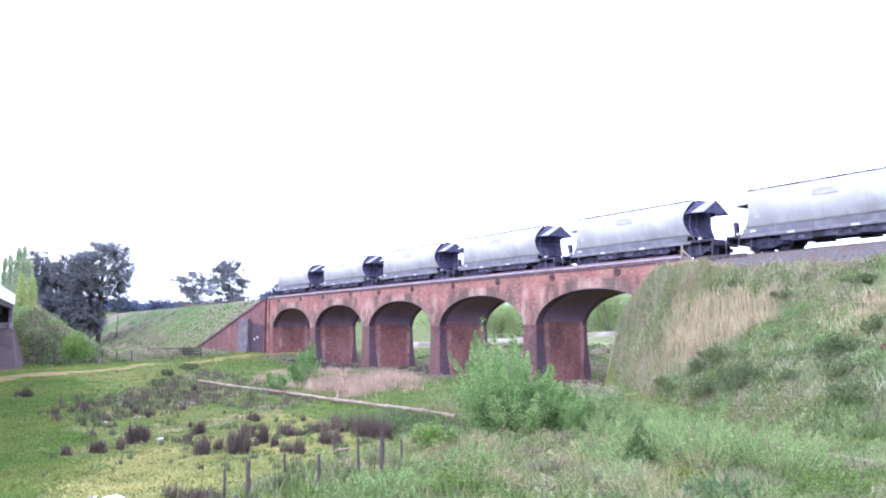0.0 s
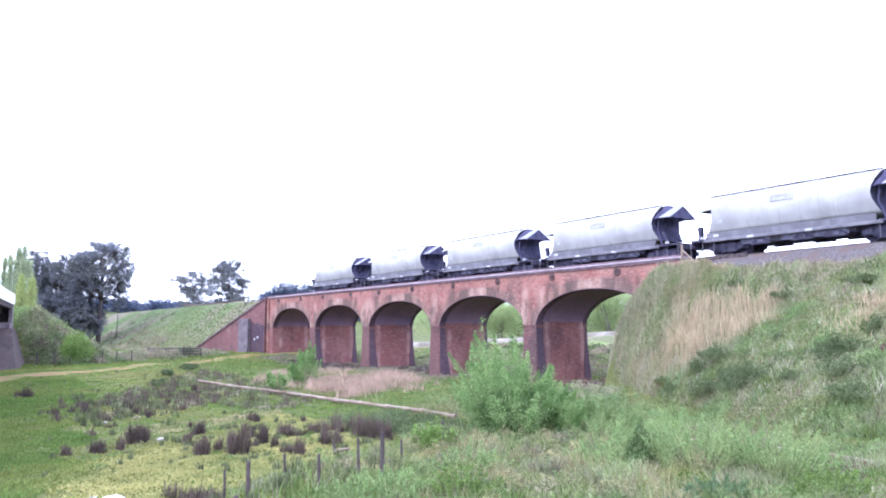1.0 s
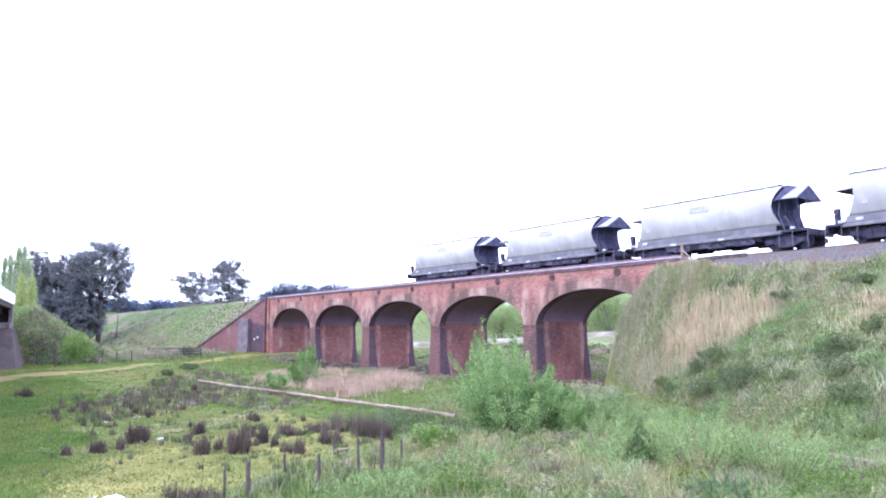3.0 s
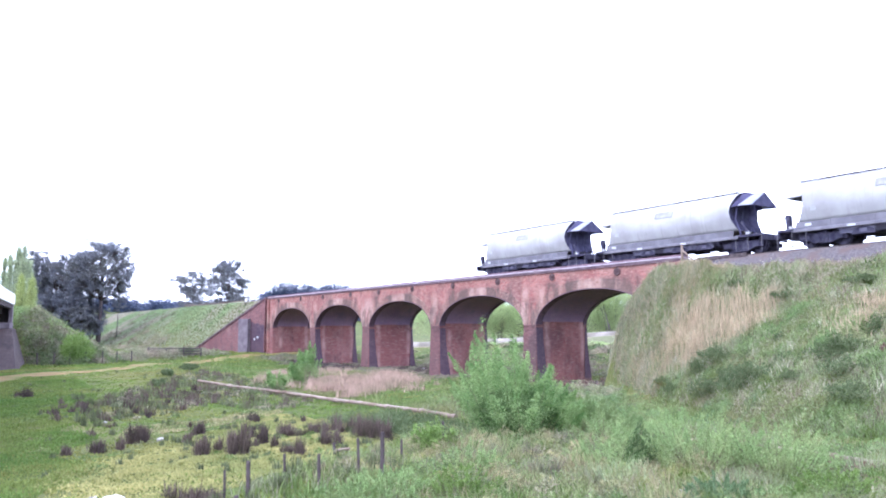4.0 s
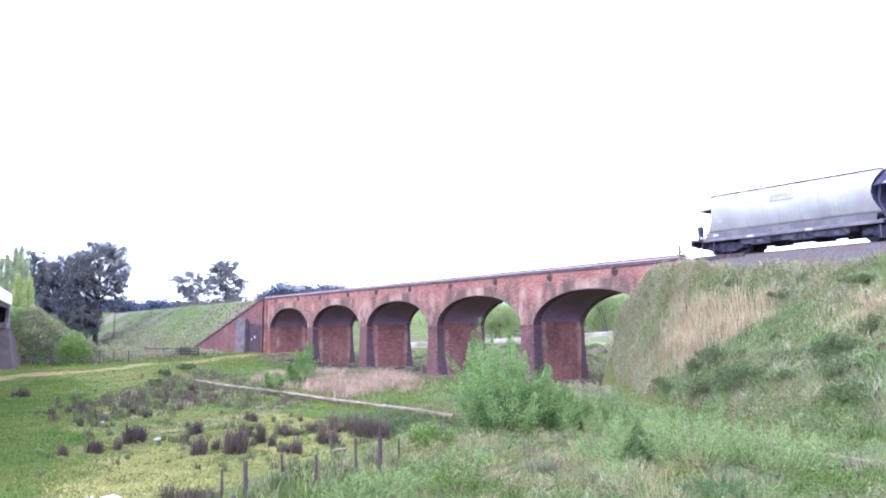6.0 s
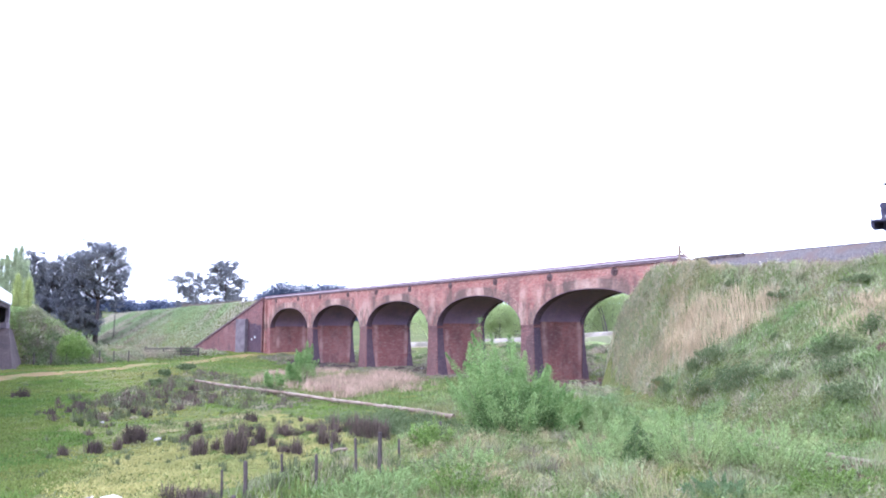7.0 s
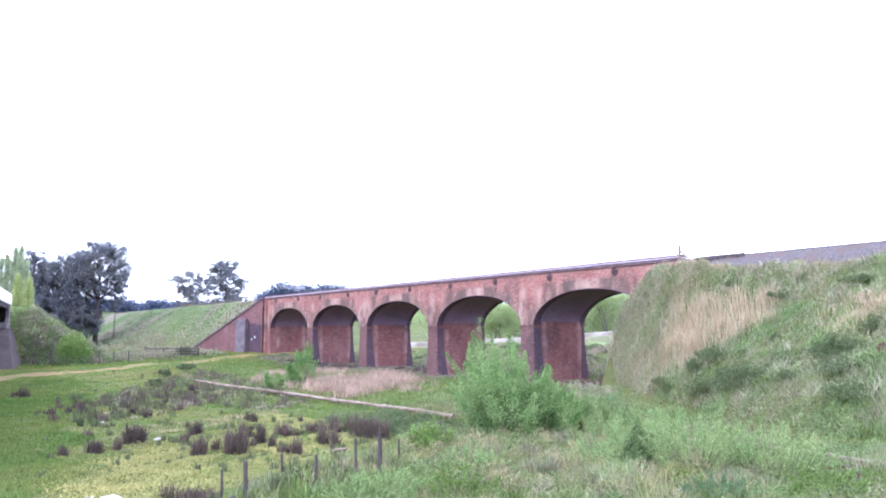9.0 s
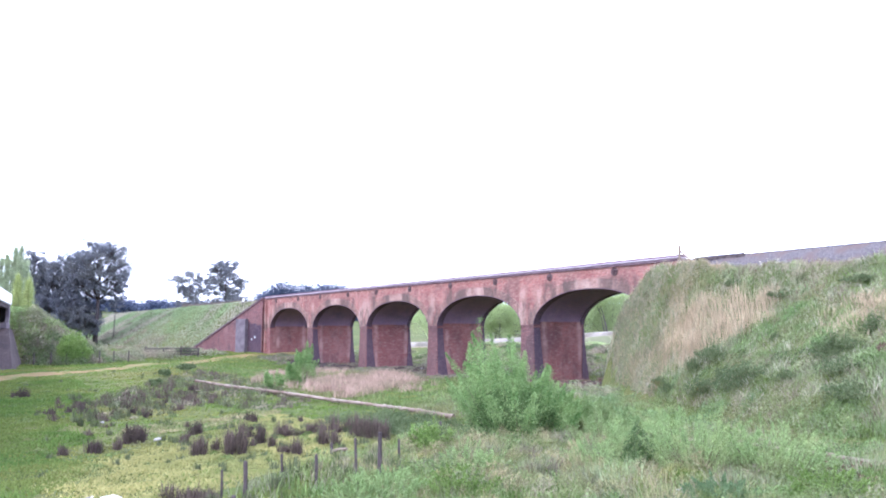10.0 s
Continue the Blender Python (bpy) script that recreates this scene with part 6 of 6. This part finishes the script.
def debris(x, y, n):
    bm = bmesh.new()
    for k in range(n):
        a = RNG.uniform(0, math.pi)
        px, py = x + RNG.normal(0, 1.2), y + RNG.normal(0, 0.8)
        z = float(height(px, py)) + 0.1
        l = RNG.uniform(0.3, 0.9)
        tube([(px - l * math.cos(a), py - l * math.sin(a), z), (px + l * math.cos(a), py + l * math.sin(a), z + RNG.uniform(-0.05, 0.25))], [0.05, 0.03], 4, bm)
    tagged(mesh_ob("driftwood", bm, TIMBER), "brown flood driftwood at the foot of a pier", "driftwood", kind="stuff")


debris(-9.0, -1.5, 70)
debris(29.5, 1.5, 90)
debris(31.5, -2.5, 60)

# ---- road bridge beside the pasture ----


def road_bridge():
    b = new("road_bridge")
    tagged(b, "concrete road bridge end with white edge beam and dark bearings", "bridge")
    m = Matrix.Translation((0.2, -30.55, 0)) @ Matrix.Rotation(math.atan2(2.5, -16.0), 4, "Z")
    # local x runs away from the camera, local y to the outside of the pasture
    def piece(name, bm, material, label=""):
        bm.transform(m)
        part(name, bm, material, b, label)
    piece("edge_beam", box(-45, 13.0, 0.0, 0.45, 6.1, 7.05, 0.04), WHITE_CONCRETE, "white concrete edge beam")
    piece("deck", box(-45, 13.0, 0.46, 9.0, 6.1, 6.55, 0.02), CONCRETE)
    # girders and back wall coloured dark to hold the shade under the deck
    for y in (0.9, 3.2, 5.5, 7.8):
        piece("girder", box(-45, 12.4, y, y + 0.5, 5.3, 6.09, 0.02), DARK_CONCRETE)
    piece("bearing_shelf", box(9.6, 14.0, 0.1, 9.0, 4.0, 4.5, 0.03), CONCRETE)
    piece("back_wall", box(12.6, 13.4, 0.1, 9.0, 4.51, 6.08, 0.02), DARK_CONCRETE)
    piece("corner_block", box(11.6, 12.55, 0.06, 0.36, 4.51, 6.08, 0.03), CONCRETE)
    piece("fascia", box(-45, 12.5, 0.12, 0.44, 5.72, 6.09, 0.02), DARK_CONCRETE, "dark lower edge of the deck")
    bm = bmesh.new()
    low = [bm.verts.new(p) for p in ((0.0, -1.2, 0.3), (15.5, -1.4, 0.3), (15.5, 9.0, 0.3), (0.0, 9.0, 0.3))]
    high = [bm.verts.new(p) for p in ((9.6, -0.1, 3.99), (14.5, -0.1, 3.99), (14.5, 9.0, 3.99), (9.6, 9.0, 3.99))]
    bm.faces.new(low[::-1])
    bm.faces.new(high)
    for i in range(4):
        bm.faces.new((low[i], low[(i + 1) % 4], high[(i + 1) % 4], high[i]))
    piece("paved_slope", bm, PITCHING, "sloping paved abutment face")


road_bridge()

# ---- fence, pipe, small things ----


def fence_post(x, y, tall, r, lean):
    z = float(height(x, y)) - 0.15
    bm = tube([(0, 0, 0), (lean * tall * 0.5, 0.01, tall * 0.5), (lean * tall, 0.0, tall), (lean * tall, 0, tall + 0.015)], [r, r * 0.95, r * 0.9, r * 0.6], 7)
    ob = mesh_ob("fence_post", bm, TIMBER, False)
    ob.matrix_basis = pose(x, y, z)
    tagged(ob, "weathered grey timber fence post in long grass", "fence post", "fence posts")


for x, y, tall, r, lean in ((49.6, -30.3, 0.75, 0.03, 0.03), (49.9, -29.9, 0.9, 0.05, 0.0), (48.5, -28.5, 0.7, 0.035, -0.02), (49.5, -28.1, 0.9, 0.04, 0.0), (46.5, -26.2, 0.6, 0.05, -0.1),
                            (48.8, -26.7, 1.1, 0.035, -0.06), (49.9, -26.7, 1.3, 0.055, 0.03), (47.5, -24.7, 0.8, 0.035, 0.0), (46.0, -22.3, 0.9, 0.04, 0.0), (52.3, -31.0, 0.8, 0.05, 0.0)):
    fence_post(x, y, tall, r, lean)
for k in range(7):
    fence_post(-8.6 - 0.35 * k + RNG.normal(0, 0.2), -27.0 + 1.35 * k, 1.3, 0.07, RNG.normal(0, 0.04))
bm = tube([(0.1, 0.05, 0), (0.3, 0.17, 0.06), (0.52, 0.28, 0.1)], [0.045, 0.045, 0.035], 6)
ob = mesh_ob("fallen_rail", bm, PIPE)
ob.matrix_basis = pose(46.5, -26.3, float(height(46.5, -26.3)) + 0.25)
tagged(ob, "fallen pale timber rail leaning on a post", "timber rail")


def pipeline(points, r, label):
    ob = new("pipe")
    tagged(ob, label, "pipe")
    for (ax, ay), (bx, by) in zip(points, points[1:]):
        za, zb = float(height(ax, ay)) + r + 0.07, float(height(bx, by)) + r + 0.07
        part("pipe_length", tube([(ax, ay, za), ((ax + bx) / 2, (ay + by) / 2, (za + zb) / 2 + 0.01), (bx, by, zb)], [r] * 3, 10), PIPE, ob, smooth=True)
        d = Vector((bx - ax, by - ay, zb - za)).normalized() * 0.12
        part("joint", tube([Vector((bx, by, zb)) - d, Vector((bx, by, zb)) + d], [r * 1.25] * 2, 10), PIPE, ob)


pipeline([(18.4, -21.4), (21.5, -20.5), (25.6, -18.8), (30.3, -18.1), (35.5, -18.1), (38.4, -18.15), (40.5, -18.0)], 0.09, "long weathered pipe lying across the flat")
pipeline([(46.0, -16.3), (48.6, -15.4), (51.6, -15.2), (54.4, -15.5), (57.2, -15.9), (60.0, -16.6)], 0.09, "weathered pipe lying at the foot of the bank")

for x, y, s in ((38.4, -28.7, 0.13), (32.8, -29.4, 0.09), (48.5, -17.0, 0.2), (5.5, 3.3, 0.24), (6.4, 3.9, 0.2), (-1.4, 1.8, 0.22), (-0.6, 2.3, 0.18), (54.2, -21.4, 0.14)):
    bm = bmesh.new()
    bmesh.ops.create_icosphere(bm, subdivisions=2, radius=s)
    for v in bm.verts:
        v.co *= 1 + 0.25 * noise.noise(v.co * 9 + Vector((x, y, 0)))
        v.co.z *= 0.6
    ob = mesh_ob("stone", bm, STONE)
    ob.matrix_basis = pose(x, y, float(height(x, y)) + s * 0.3)
    tagged(ob, "small pale stone lying in the grass", "stone", "stones")


def blob(bm, c, r, seed, rough):
    made = bmesh.ops.create_icosphere(bm, subdivisions=3, radius=1.0)
    for v in made["verts"]:
        k = 1 + rough * noise.noise(v.co * 3 + Vector((seed, 0, 0)))
        v.co = Vector(c) + Vector((v.co.x * r[0] * k, v.co.y * r[1] * k, v.co.z * r[2] * k))
    return bm


def lamb(x, y, turn):
    s = new("lamb")
    tagged(s, "small white woolly lamb standing in the pasture", "lamb")
    part("body", blob(bmesh.new(), (0, 0, 0.58), (0.46, 0.24, 0.26), 1, 0.2), FLEECE, s, smooth=True)
    head = part("head", blob(bmesh.new(), (0.58, 0, 0.74), (0.17, 0.085, 0.1), 4, 0.1), SHEEP_FACE, s, "greyish face", smooth=True)
    for k in (-1, 1):
        part("ear", blob(bmesh.new(), (0.5, k * 0.12, 0.81), (0.03, 0.08, 0.025), 6, 0.05), FLEECE, head)
        for dx in (-0.28, 0.28):
            part("leg", tube([(dx, k * 0.12, 0.0), (dx, k * 0.12, 0.25), (dx, k * 0.12, 0.5)], [0.03, 0.03, 0.06], 6), SHEEP_FACE, s)
    s.matrix_basis = pose(x, y, float(height(x, y)) - 0.01, 0, 0, turn) @ Matrix.Diagonal((0.58, 0.6, 0.71, 1))


lamb(51.1, -32.78, 256)

# low barrier and post at the end of the viaduct
bm = tube([(37.8, -0.3, 7.0), (37.8, -0.3, 8.1), (37.8, -0.3, 8.58)], [0.085, 0.08, 0.065], 7)
ob = mesh_ob("timber_post", bm, PIPE)
tagged(ob, "pale weathered timber post at the end of the parapet", "post")
bm = tube([(37.9, -0.35, 8.2), (39.2, -0.8, 7.35)], [0.05, 0.05], 6)
tagged(mesh_ob("timber_brace", bm, PIPE), "pale timber brace leaning at the parapet's end", "brace")
bm = box(38.3, 41.4, 0.35, 0.5, 7.6, 7.85, 0.02)
tagged(mesh_ob("timber_beam", bm, TIMBER), "dark timber beam beside the track", "beam")
sign = new("track_sign")
tagged(sign, "small white trackside board leaning beside the railway", "sign")
part("board", box(-0.03, 0.03, -0.3, 0.3, 0.5, 0.95, 0.01), WHITE_CONCRETE, sign)
part("post", box(-0.04, 0.04, -0.04, 0.04, -0.6, 0.497), TIMBER, sign)
sign.matrix_basis = pose(-30.4, -0.9, 7.1, 0, 14, 45)


def hurdle(x, y, turn):
    g = new("timber_fence")
    tagged(g, "old brown timber rail fence below the embankment", "fence")
    for i in range(4):
        part("post", box(i * 1.8 - 0.07, i * 1.8 + 0.07, -0.07, 0.07, -0.2, 0.95 + 0.2 * (i % 2), 0.01), TIMBER, g)
    for z in (0.3, 0.62, 0.9):
        part("rail", box(-0.1, 5.5, -0.1, -0.05, z - 0.06, z + 0.06, 0.01), TIMBER, g)
    g.matrix_basis = pose(x, y, float(height(x, y)), 0, 0, turn)


hurdle(-19.8, -9.6, 254)

# ---- movement ----


def motions():
    for k, w in enumerate(wagons):
        walk(w, [(t, pose(x + PITCH * k, DEPTH / 2, RAIL)) for t, x in LAST])
    turn = 360 / (math.tau * WHEEL_R)
    ts, xs = zip(*LAST)
    for w in wagons:
        for ws in [o for b in w.children if b.name.startswith("bogie") for o in b.children if o.name.startswith("wheelset")]:
            x0 = ws.location.x
            walk(ws, [(f / FPS, pose(x0, 0, WHEEL_R, 0, (turn * float(np.interp(f / FPS, ts, xs))) % 360, 0)) for f in range(0, 301)])


motions()
